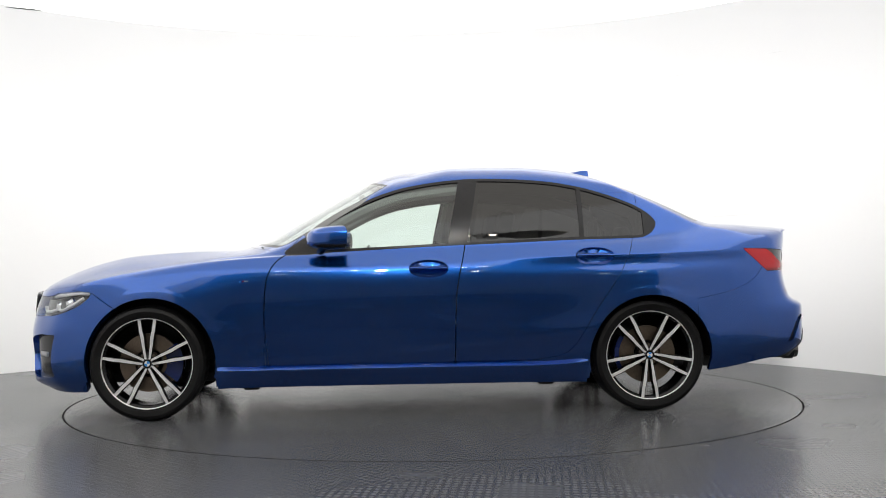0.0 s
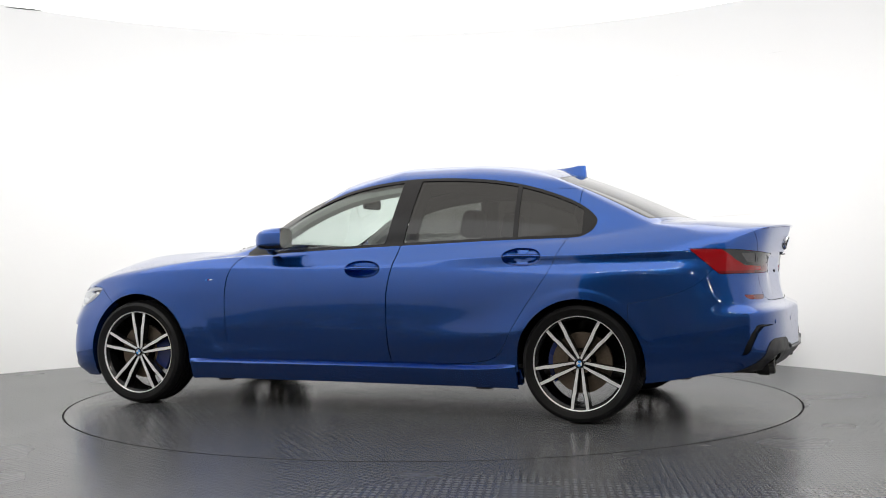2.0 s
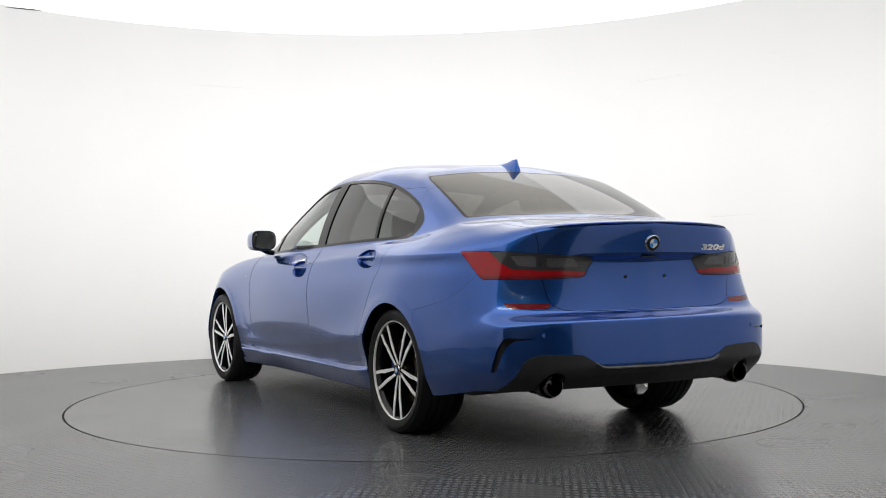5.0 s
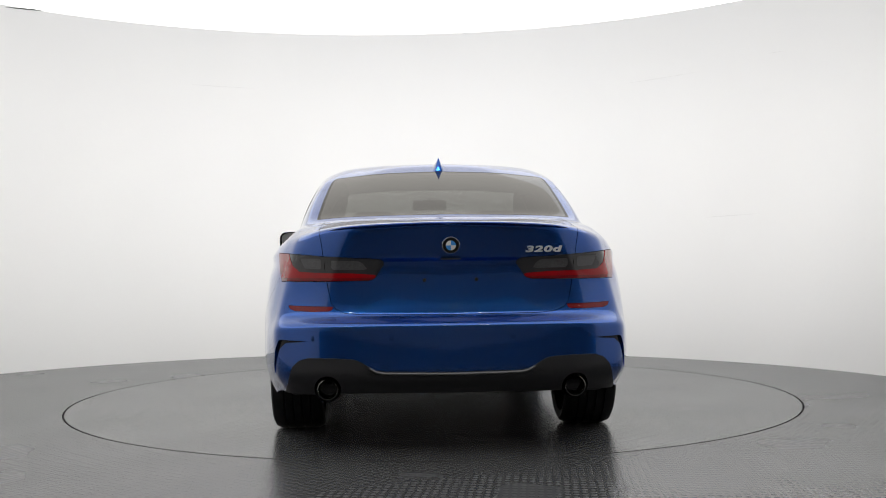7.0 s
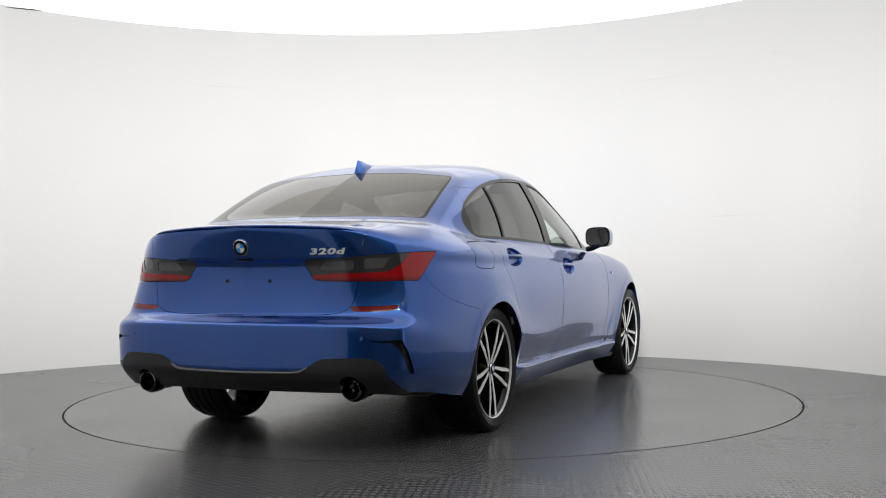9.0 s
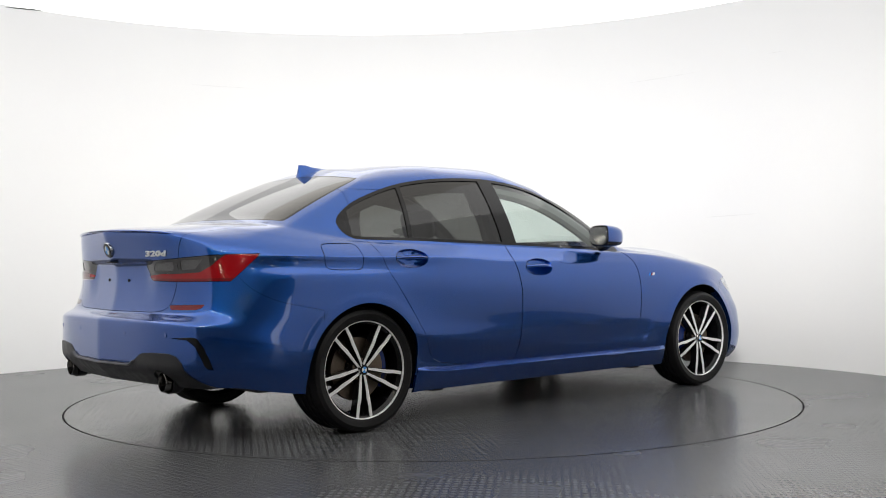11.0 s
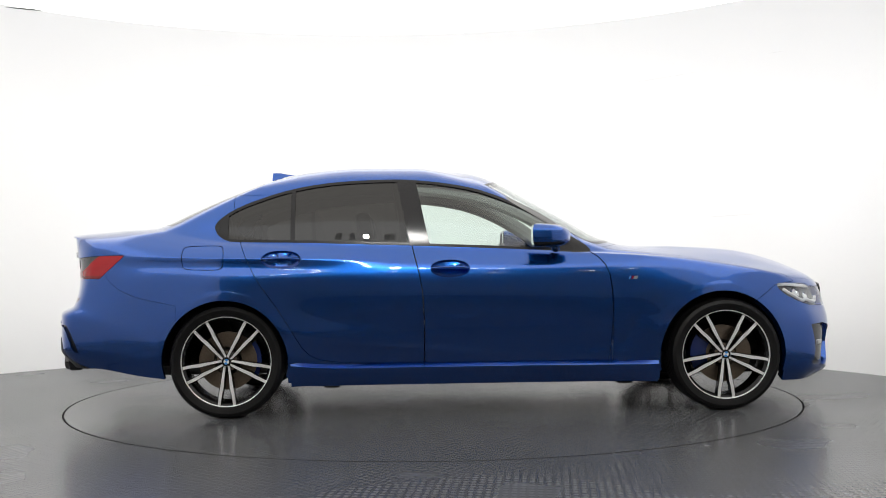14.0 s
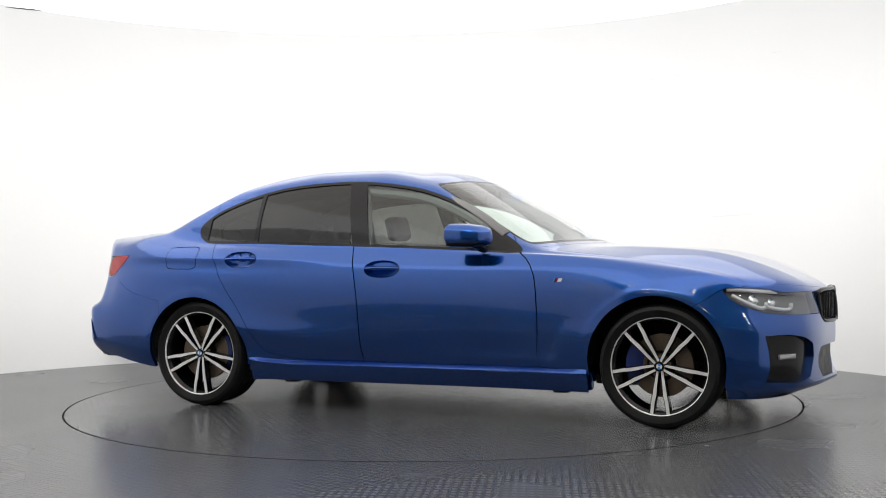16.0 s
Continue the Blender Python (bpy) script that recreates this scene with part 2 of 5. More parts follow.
M_WALL = wall_material()
M_FLOOR = floor_material("grey_studded_vinyl", 0.090)
M_DISC = floor_material("grey_turntable_vinyl", 0.094, 38, 0.0024, 0.9)
M_SHEET = floor_material("light_grey_studded_vinyl", 0.096, 8)
M_SPOT = glow("spot_bulb", (1.0, 0.86, 0.66), 50.0)
M_DOORLIGHT = glow("lit_frosted_glass", (0.93, 0.97, 1.0), 2.2)
M_SCUFF = plain("scuffed_paint", (0.77, 0.77, 0.765), 0.7, grain=0.1, scale=30)
SCUFFS = [(47.59, 1.198, 40.45, 1.214, 0.004, M_SCUFF), (57.53, 2.396, 48.69, 2.425, 0.004, M_SCUFF), (115.65, 2.457, 107.61, 2.447, 0.003, M_SCUFF), (138.89, 2.945, 133.36, 2.971, 0.004, M_DARK), (120.62, 3.007, 116.29, 3.019, 0.004, M_DARK), (39.06, 2.49, 36.8, 2.489, 0.003, M_SCUFF)]
# wall places that the added, unseen ceiling-edge spots are aimed at
WASHED = [(ROOM_X + ROOM_R * math.cos(radians(14 + 15.2 * k)), ROOM_Y + ROOM_R * math.sin(radians(14 + 15.2 * k)), 1.15) for k in range(11)]
WASH_SPOTS = [(0.28 * x, -4.55 - 0.08 * (k % 2), 2.84) for k, (x, y, z) in enumerate(WASHED)]
M_BACK = plain("pale_hall_paint", (0.70, 0.70, 0.70), 0.8, grain=0.1, scale=5)
M_CEIL = glow("luminous_ceiling", (1.0, 0.99, 0.975), CEILING_GLOW)
M_CEILPAINT = glow("luminous_stretch_fabric", (1.0, 0.96, 0.90), CENTRE_GLOW)
TABLE_R, RING_R = 2.2715, 2.45


def ring_sheet(bm, r0, r1, z, steps, cx=0.0, cy=0.0):
    a = [bm.verts.new((cx + r0 * math.cos(2 * math.pi * i / steps), cy + r0 * math.sin(2 * math.pi * i / steps), z)) for i in range(steps)]
    b = [bm.verts.new((cx + r1 * math.cos(2 * math.pi * i / steps), cy + r1 * math.sin(2 * math.pi * i / steps), z)) for i in range(steps)]
    for i in range(steps):
        j = (i + 1) % steps
        bm.faces.new((a[i], b[i], b[j], a[j]))


def build_room():
    # floor round the turntable, with its slit
    bm = bmesh.new()
    ring_sheet(bm, TABLE_R + 0.006, 12.0, 0.0, 256)
    floor = part("floor", bm, M_FLOOR, None, smooth=False)
    tagged(floor, "grey studded vinyl floor with a dull shine", "floor", kind="structure")
    bm = bmesh.new()
    lathe(bm, [(TABLE_R + 0.006, 0.0), (TABLE_R + 0.006, -0.06), (TABLE_R - 0.03, -0.06)], 256, "z")
    pit = part("turntable_pit", bm, M_DARK, None)
    tagged(pit, "dark recess around the turntable edge", "floor gap", kind="structure")
    # the round wall, open towards the camera
    bm = bmesh.new()
    a0, a1, n = radians(-46), radians(250), 150
    prof = [(ROOM_R, 0.0), (ROOM_R, CEIL_Z), (ROOM_R + 0.15, CEIL_Z), (ROOM_R + 0.15, 0.0)]
    rows = []
    for i in range(n + 1):
        a = a0 + (a1 - a0) * i / n
        rows.append([bm.verts.new((ROOM_X + r * math.cos(a), ROOM_Y + r * math.sin(a), z)) for r, z in prof])
    for i in range(n):
        for k in range(4):
            bm.faces.new((rows[i][k], rows[i + 1][k], rows[i + 1][(k + 1) % 4], rows[i][(k + 1) % 4]))
    bm.faces.new(rows[0])
    bm.faces.new(rows[-1][::-1])
    bmesh.ops.recalc_face_normals(bm, faces=bm.faces)
    w = part("wall_round", bm, M_WALL, None)
    tagged(w, "curved seamless white painted studio wall", "wall", kind="structure")
    # faint scuffs on the paint and a dark slit under the ceiling edge
    for a_, za, b_, zb, thick, mat in SCUFFS:
        bm = bmesh.new()
        rows = []
        for k in range(9):
            f = k / 8
            a = radians(a_ + (b_ - a_) * f)
            z = za + (zb - za) * f
            t = thick * math.sin(math.pi * (0.08 + 0.84 * f))
            rows.append([bm.verts.new((ROOM_X + r * math.cos(a), ROOM_Y + r * math.sin(a), z + dz)) for r, dz in ((ROOM_R - 0.003, -t), (ROOM_R - 0.003, t), (ROOM_R + 0.01, t), (ROOM_R + 0.01, -t))])
        for p, q in zip(rows, rows[1:]):
            for k in range(4):
                bm.faces.new((p[k], p[(k + 1) % 4], q[(k + 1) % 4], q[k]))
        bmesh.ops.recalc_face_normals(bm, faces=bm.faces)
        part("scuff", bm, mat, w, "faint grey scuff line")
    # luminous ceiling
    bm = bmesh.new()
    ring_sheet(bm, RING_R, ROOM_R + 0.10, CEIL_Z + 0.004, 96, ROOM_X, ROOM_Y)
    c = part("ceiling_light", bm, M_CEIL, None, smooth=False)
    tagged(c, "white luminous ring around the studio ceiling", "ceiling light", kind="structure")
    bm = bmesh.new()
    lathe(bm, [(0.001, CEIL_Z), (RING_R, CEIL_Z), (RING_R, CEIL_Z + 0.06)], 96, "z")
    for v in bm.verts:
        v.co.x += ROOM_X
        v.co.y += ROOM_Y
    c = part("ceiling", bm, M_CEILPAINT, None, smooth=False)
    tagged(c, "softly lit warm white stretch ceiling inside the light ring", "ceiling", kind="structure")
    # the dark room behind the camera
    bm = bmesh.new()
    for x0, x1, y0, y1 in ((-6.5, 6.5, -10.2, -10.0), (-6.5, -6.3, -10.0, 5.5), (6.3, 6.5, -10.0, 5.5), (-6.5, 6.5, 5.5, 5.7)):
        box(bm, x0, x1, y0, y1, 0, 4.2)
    b = part("wall_back", bm, M_BACK, None, smooth=False)
    tagged(b, "pale plain wall of the dim surrounding hall", "wall", kind="structure")
    bm = bmesh.new()
    box(bm, -6.5, 6.5, -10.2, 5.7, 4.2, 4.3)
    b = part("hall_ceiling", bm, M_BACK, None, smooth=False)
    tagged(b, "pale plain ceiling of the dim surrounding hall", "ceiling", kind="structure")
    # a second sheet of the same vinyl, laid over the first
    bm = bmesh.new()
    edge = [(-0.45, -2.88), (0.03, -2.66), (1.40, -2.10), (2.2, -1.75), (4.4, -0.75), (6.2, -0.9), (6.2, -6.5), (-0.55, -6.5)]
    top = [bm.verts.new((x, y, 0.003)) for x, y in edge]
    low = [bm.verts.new((x, y, 0.0004)) for x, y in edge]
    bm.faces.new(top)
    for i in range(len(edge)):
        j = (i + 1) % len(edge)
        bm.faces.new((low[i], low[j], top[j], top[i]))
    bmesh.ops.recalc_face_normals(bm, faces=bm.faces)
    sh = part("floor_sheet", bm, M_SHEET, floor, smooth=False)
    tagged(sh, "lighter grey studded vinyl sheet")
    # unseen spots added to brighten the wall; then hall spot lamps and lit doorway
    for i, (x, y, z) in enumerate(WASH_SPOTS):
        bm = bmesh.new()
        lathe(bm, [(0.001, 0.03), (0.05, 0.03), (0.055, 0.0), (0.055, 0.10), (0.001, 0.12)], 20, "z")
        body = part("spot_lamp", bm, M_BACK, None)
        body.matrix_basis = pose(x, y, z)
        tagged(body, "small unseen spot lamp added at the front edge of the ceiling to brighten the wall", "lamp", "ceiling spot lamps")
        bm = bmesh.new()
        lathe(bm, [(0.001, 0.0), (0.045, 0.0), (0.045, 0.012)], 20, "z")
        part("bulb", bm, M_SPOT, body, "warm white bulb face")
        lamp = new("wall_wash_light", bpy.data.lights.new("wall_wash_light", "SPOT"))
        lamp.data.energy, lamp.data.spot_size, lamp.data.spot_blend = WASH_WATTS * (0.65, 0.65, 0.77, 0.92, 1.0, 1.0, 0.95, 0.85, 0.7, 0.55, 0.45)[i], radians(36), 1.0
        lamp.data.shadow_soft_size, lamp.data.color = 0.06, (1.0, 0.985, 0.96)
        lamp.matrix_basis = look((x, y + 0.05, z - 0.08), WASHED[i])
    for k in range(14):
        x, y = -4.6 + 1.53 * (k % 7), (-6.3, -8.9)[k // 7] - 0.3 * (k % 2)
        bm = bmesh.new()
        lathe(bm, [(0.001, 0.03), (0.05, 0.03), (0.06, 0.0), (0.06, 0.12), (0.02, 0.15), (0.001, 0.15)], 20, "z")
        body = part("spot_lamp", bm, M_BACK, None)
        body.matrix_basis = look((x, y, 4.085), (0.6 * x, 0, 0.8))
        tagged(body, "small round spot lamp under the hall ceiling", "lamp", "hall spot lamps")
        bm = bmesh.new()
        lathe(bm, [(0.001, 0.0), (0.05, 0.0), (0.05, 0.012)], 20, "z")
        part("bulb", bm, M_SPOT, body, "warm white bulb face")
    bm = bmesh.new()
    box(bm, 6.26, 6.297, -6.6, -5.9, 0.0, 2.3)
    d = part("door_1", bm, M_DOORLIGHT, None, smooth=False)
    tagged(d, "bright frosted glass door in the hall wall", "door", kind="structure")
    # the turntable: two half sheets of vinyl in a thin metal edge
    t = new("turntable")
    tagged(t, "round grey vinyl turntable set flush in the floor", "turntable")
    for side in (0, 1):
        bm = bmesh.new()
        pts = []
        for k in range(129):
            a = math.pi * (side + k / 128)
            pts.append(((TABLE_R - 0.006) * math.cos(a), (TABLE_R - 0.006) * math.sin(a) + (0.0012 if side == 0 else -0.0012)))
        top = [bm.verts.new((x, y, 0.0)) for x, y in pts]
        low = [bm.verts.new((x, y, -0.012)) for x, y in pts]
        bm.faces.new(top)
        for k in range(len(pts)):
            j = (k + 1) % len(pts)
            bm.faces.new((low[k], low[j], top[j], top[k]))
        part("vinyl_half", bm, M_DISC, t, smooth=False)
    bm = bmesh.new()
    lathe(bm, [(TABLE_R - 0.0055, -0.012), (TABLE_R - 0.0055, 0.0004), (TABLE_R - 0.002, 0.0004), (TABLE_R - 0.002, -0.05), (0.01, -0.05), (0.01, -0.013), (TABLE_R - 0.0055, -0.013)], 256, "z")
    part("metal_edge", bm, M_DARK, t, "thin dark metal edge", smooth=False)
    return t


turntable = build_room()


# ---------- the car body as one smooth skin, then cut into panels ----------
def pchip(xs, ys, q):
    """Shape-keeping cubic through (xs, ys), at q; ys may have several columns."""
    xs, ys = np.asarray(xs, float), np.asarray(ys, float)
    h = np.diff(xs)
    d = np.diff(ys, axis=0) / h[:, None]
    m = np.zeros_like(ys)
    m[0], m[-1] = d[0], d[-1]
    for i in range(1, len(xs) - 1):
        same = d[i - 1] * d[i] > 0
        w1, w2 = 2 * h[i] + h[i - 1], h[i] + 2 * h[i - 1]
        with np.errstate(divide="ignore", invalid="ignore"):
            v = (w1 + w2) / (w1 / d[i - 1] + w2 / d[i])
        m[i] = np.where(same, v, 0)
    k = np.clip(np.searchsorted(xs, q) - 1, 0, len(xs) - 2)
    t = ((q - xs[k]) / h[k])[:, None]
    hk = h[k][:, None]
    return (ys[k] * (1 + 2 * t) * (1 - t) ** 2 + m[k] * hk * t * (1 - t) ** 2
            + ys[k + 1] * t * t * (3 - 2 * t) + m[k + 1] * hk * t * t * (t - 1))


def ring(front, side, rear):
    """A line round half the car: nose centre, front corner, side, rear corner, tail centre."""
    xa, xb = front[-1][0], rear[0][0]
    us, ps = [], []
    for i, p in enumerate(front):
        us.append(i / (len(front) - 1))
        ps.append(p)
    for p in side:
        us.append(1 + (xa - p[0]) / (xa - xb))
        ps.append(p)
    for i, p in enumerate(rear):
        us.append(2 + i / (len(rear) - 1))
        ps.append(p)
    return us, ps


RINGS = [
    ring([(-0.28, 0, 1.448), (-0.28, 0, 1.448), (-0.28, 0, 1.448)], [(-0.5, 0, 1.453), (-0.75, 0, 1.448)],
         [(-0.95, 0, 1.433), (-0.95, 0, 1.433), (-0.95, 0, 1.433)]),
    ring([(0.14, 0, 1.392), (0.10, 0.32, 1.385), (0.00, 0.600, 1.356)], [(-0.3, 0.638, 1.408), (-0.7, 0.640, 1.412), (-1.0, 0.620, 1.390)],
         [(-1.20, 0.598, 1.352), (-1.21, 0.30, 1.382), (-1.22, 0, 1.391)]),
    ring([(0.88, 0, 0.968), (0.83, 0.42, 0.962), (0.67, 0.755, 0.945)],
         [(0.5, 0.80, 0.932), (0.0, 0.818, 0.95), (-0.6, 0.818, 0.975), (-1.1, 0.800, 0.99), (-1.4, 0.775, 1.008)],
         [(-1.76, 0.690, 1.075), (-1.88, 0.35, 1.092), (-1.91, 0, 1.096)]),
    ring([(1.62, 0, 0.924), (1.57, 0.42, 0.915), (1.38, 0.768, 0.864)],
         [(0.9, 0.835, 0.895), (0.3, 0.852, 0.893), (-0.3, 0.856, 0.905), (-1.0, 0.850, 0.94), (-1.5, 0.830, 0.965)],
         [(-1.98, 0.722, 1.035), (-2.13, 0.38, 1.078), (-2.17, 0, 1.083)]),
    ring([(2.205, 0, 0.695), (2.12, 0.42, 0.718), (1.83, 0.755, 0.755)],
         [(1.43, 0.856, 0.80), (0.9, 0.872, 0.83), (0.3, 0.884, 0.84), (-0.3, 0.888, 0.85), (-1.0, 0.884, 0.885), (-1.5, 0.880, 0.900), (-1.9, 0.822, 0.945)],
         [(-2.09, 0.765, 0.968), (-2.24, 0.670, 1.005), (-2.37, 0.48, 1.040), (-2.45, 0, 1.055)]),
    ring([(2.225, 0, 0.60), (2.15, 0.45, 0.60), (1.93, 0.765, 0.61)],
         [(1.75, 0.83, 0.64), (1.43, 0.893, 0.69), (0.9, 0.893, 0.68), (0.3, 0.905, 0.69), (-0.3, 0.909, 0.70), (-1.0, 0.908, 0.72), (-1.45, 0.912, 0.745), (-1.9, 0.865, 0.79)],
         [(-2.10, 0.808, 0.80), (-2.25, 0.725, 0.80), (-2.335, 0.52, 0.80), (-2.388, 0, 0.80)]),
    ring([(2.230, 0, 0.48), (2.17, 0.45, 0.48), (1.97, 0.795, 0.48)],
         [(1.80, 0.85, 0.50), (1.43, 0.905, 0.53), (0.9, 0.885, 0.50), (0.3, 0.890, 0.50), (-0.3, 0.893, 0.50), (-1.0, 0.902, 0.52), (-1.45, 0.918, 0.56), (-1.9, 0.885, 0.62)],
         [(-2.12, 0.838, 0.645), (-2.28, 0.760, 0.65), (-2.362, 0.52, 0.65), (-2.405, 0, 0.65)]),
    ring([(2.225, 0, 0.34), (2.16, 0.45, 0.34), (1.97, 0.81, 0.34)],
         [(1.80, 0.865, 0.35), (1.43, 0.90, 0.36), (0.9, 0.856, 0.36), (0.3, 0.843, 0.36), (-0.3, 0.846, 0.36), (-1.0, 0.880, 0.38), (-1.45, 0.912, 0.41), (-1.9, 0.890, 0.48)],
         [(-2.14, 0.852, 0.54), (-2.345, 0.780, 0.575), (-2.440, 0.52, 0.59), (-2.482, 0, 0.595)]),
    ring([(2.235, 0, 0.22), (2.16, 0.45, 0.22), (1.95, 0.80, 0.23)],
         [(1.78, 0.86, 0.25), (1.43, 0.89, 0.265), (0.9, 0.838, 0.27), (0.3, 0.824, 0.27), (-0.3, 0.827, 0.275), (-1.0, 0.864, 0.28), (-1.45, 0.900, 0.30), (-1.9, 0.880, 0.35)],
         [(-2.16, 0.842, 0.39), (-2.350, 0.772, 0.40), (-2.440, 0.52, 0.40), (-2.485, 0, 0.40)]),
    ring([(2.13, 0, 0.165), (2.06, 0.45, 0.165), (1.88, 0.78, 0.16)],
         [(1.72, 0.82, 0.165), (1.43, 0.84, 0.17), (0.9, 0.822, 0.172), (0.3, 0.812, 0.174), (-0.3, 0.814, 0.176), (-1.0, 0.835, 0.178), (-1.45, 0.85, 0.20), (-1.85, 0.845, 0.235)],
         [(-2.14, 0.79, 0.285), (-2.29, 0.725, 0.290), (-2.37, 0.5, 0.295), (-2.41, 0, 0.295)]),
]


def skin():
    """The half skin: places, (u, v) and triangles."""
    uq = np.concatenate([np.linspace(0, 1, 44)[:-1], np.linspace(1, 2, 190)[:-1], np.linspace(2, 3, 60)])
    lines = np.array([pchip(us, ps, uq) for us, ps in RINGS])
    vq, rows = [], []
    for j, n in ((0, 12), (1, 24)):
        for k in range(n):
            s = k / n
            p = lines[j] * (1 - s) + lines[j + 1] * s
            b = 4 * s * (1 - s)
            if j == 0:
                p[:, 2] += 0.018 * b
            else:
                side = np.clip(1.12 - np.abs(uq - 1.5) * 2, 0, 1) ** 0.3
                p[:, 1] += 0.028 * b * side
                p[:, 2] += np.where(uq > 1.5, 0.014, 0.004) * b * (1 - side)
            rows.append(p)
            vq.append(j + s)
    steps = [(2, 14), (3, 16), (4, 24), (5, 20), (6, 16), (7, 12), (8, 8)]
    low = np.concatenate([np.arange(n) / n + j for j, n in steps] + [[9.0]])
    grid = np.zeros((len(low), len(uq), 3))
    for i in range(len(uq)):
        grid[:, i] = pchip(range(2, 10), lines[2:, i], low)
    g = np.concatenate([np.array(rows), grid])
    vq = np.concatenate([vq, low])
    # soften the creases between the bands
    for _ in range(14):
        sm = g.copy()
        sm[1:-1] = 0.25 * g[:-2] + 0.5 * g[1:-1] + 0.25 * g[2:]
        near = np.exp(-((vq - 1) / 0.12) ** 2) + np.exp(-((vq - 2) / 0.10) ** 2) + 0.6 * np.exp(-((vq - 4) / 0.12) ** 2)
        w = np.clip(near, 0, 1)[:, None, None]
        g = g * (1 - w) + sm * w
    for _ in range(10):
        sm = g.copy()
        sm[:, 1:-1] = 0.25 * g[:, :-2] + 0.5 * g[:, 1:-1] + 0.25 * g[:, 2:]
        g[:, 1:-1] = sm[:, 1:-1]
    g[:, 0, 1] = 0
    g[:, -1, 1] = 0
    g[0, :, 1] = 0
    x, y, z = g[..., 0], g[..., 1], g[..., 2]
    # the hollow for the plate between the lamps, under a ledge
    mask = np.clip((0.40 - y) / 0.10, 0, 1) * np.clip((0.898 - z) / 0.012, 0, 1) * np.clip((z - 0.67) / 0.20, 0, 1)
    x += np.where((x < -2.0) & (np.arange(len(uq))[None] > 230), 0.018 * mask, 0)
    uu, vv = uq[None, :] + 0 * x, vq[:, None] + 0 * x
    on_flank = np.clip((uu - 0.98) / 0.08, 0, 1) * np.clip((2.28 - uu) / 0.2, 0, 1) * np.clip((vv - 2.3) / 0.3, 0, 1)
    # shoulder crease from the rear door to the tail lamp, with a hollow under it
    d = z - (0.902 + 0.020 * np.clip((-1.1 - x) / 0.9, 0, 1))
    edge = np.where(d > 0, np.exp(-np.abs(d) / 0.05), np.exp(-(d / 0.026) ** 2)) - 0.75 * np.exp(-((d + 0.052) / 0.036) ** 2)
    y += on_flank * 0.0095 * edge * np.clip((-0.45 - x) / 0.8, 0, 1) * np.clip((x + 2.12) / 0.25, 0, 1)
    # rising crease low on the doors, the panel tucked in beneath it
    d = z - np.interp(x, [-1.2, -0.95, -0.6, -0.2, 0.3, 0.8], [0.50, 0.455, 0.405, 0.370, 0.345, 0.325])
    edge = np.where(d > 0, np.exp(-(d / 0.075) ** 2), np.maximum(1 - np.abs(d) / 0.055, -1.2))
    y += on_flank * 0.014 * edge * np.clip((x + 1.20) / 0.2, 0, 1) * np.clip((1.0 - x) / 0.2, 0, 1)
    # a raised wedge on the wing behind the front wheel
    y += on_flank * np.where((x > 0.77) & (z < 0.62), 0.006 * np.clip((x - 0.80 - 0.45 * (z - 0.29)) / 0.03, 0, 1) * np.clip((0.56 - z) / 0.15, 0, 1), 0)
    # flared arches with a flat lip
    for cx, cz, r, amp in ((ARCH_F[0], ARCH_F[1], ARCH_F[2], 0.008), (ARCH_R[0], ARCH_R[1], ARCH_R[2], 0.010)):
        d = np.maximum(np.hypot(x - cx, z - cz) - r, 0)
        lip = np.clip((0.062 - d) / 0.030, 0, 1)
        lip = lip * lip * (3 - 2 * lip)
        y += np.where(y > 0.6, amp * (0.32 * lip + 0.60 * np.exp(-(d / 0.11) ** 2)) * np.clip((z - 0.25) / 0.2, 0, 1), 0)
    # two long creases on the bonnet
    d = y - (0.40 + 0.13 * np.clip((1.7 - x) / 0.8, 0, 1))
    z += np.where((uu < 1.05) & (x > 0.85), 0.010 * np.exp(-(np.abs(d) / 0.06) ** 1.3) * np.clip((x - 0.9) / 0.3, 0, 1) * np.clip((vv - 2.1) / 0.3, 0, 1) * np.clip((3.95 - vv) / 0.6, 0, 1), 0)
    nv, nu = g.shape[:2]
    pos = g.reshape(-1, 3)
    uv = np.stack(np.meshgrid(uq, vq), -1).reshape(-1, 2)
    i = np.arange(nv * nu).reshape(nv, nu)
    a, b, c, d = i[:-1, :-1].ravel(), i[:-1, 1:].ravel(), i[1:, 1:].ravel(), i[1:, :-1].ravel()
    tri = np.concatenate([np.stack([a, d, c], 1), np.stack([a, c, b], 1)])
    # vertex normals
    fn = np.cross(pos[tri[:, 1]] - pos[tri[:, 0]], pos[tri[:, 2]] - pos[tri[:, 0]])
    nrm = np.zeros_like(pos)
    for k in range(3):
        np.add.at(nrm, tri[:, k], fn)
    edge = (np.abs(pos[:, 1]) < 1e-9)
    nrm[edge, 1] = 0
    nrm /= np.linalg.norm(nrm, axis=1, keepdims=True) + 1e-12
    keep = np.linalg.norm(fn, axis=1) > 1e-10
    return np.concatenate([pos, nrm, uv], 1), tri[keep]


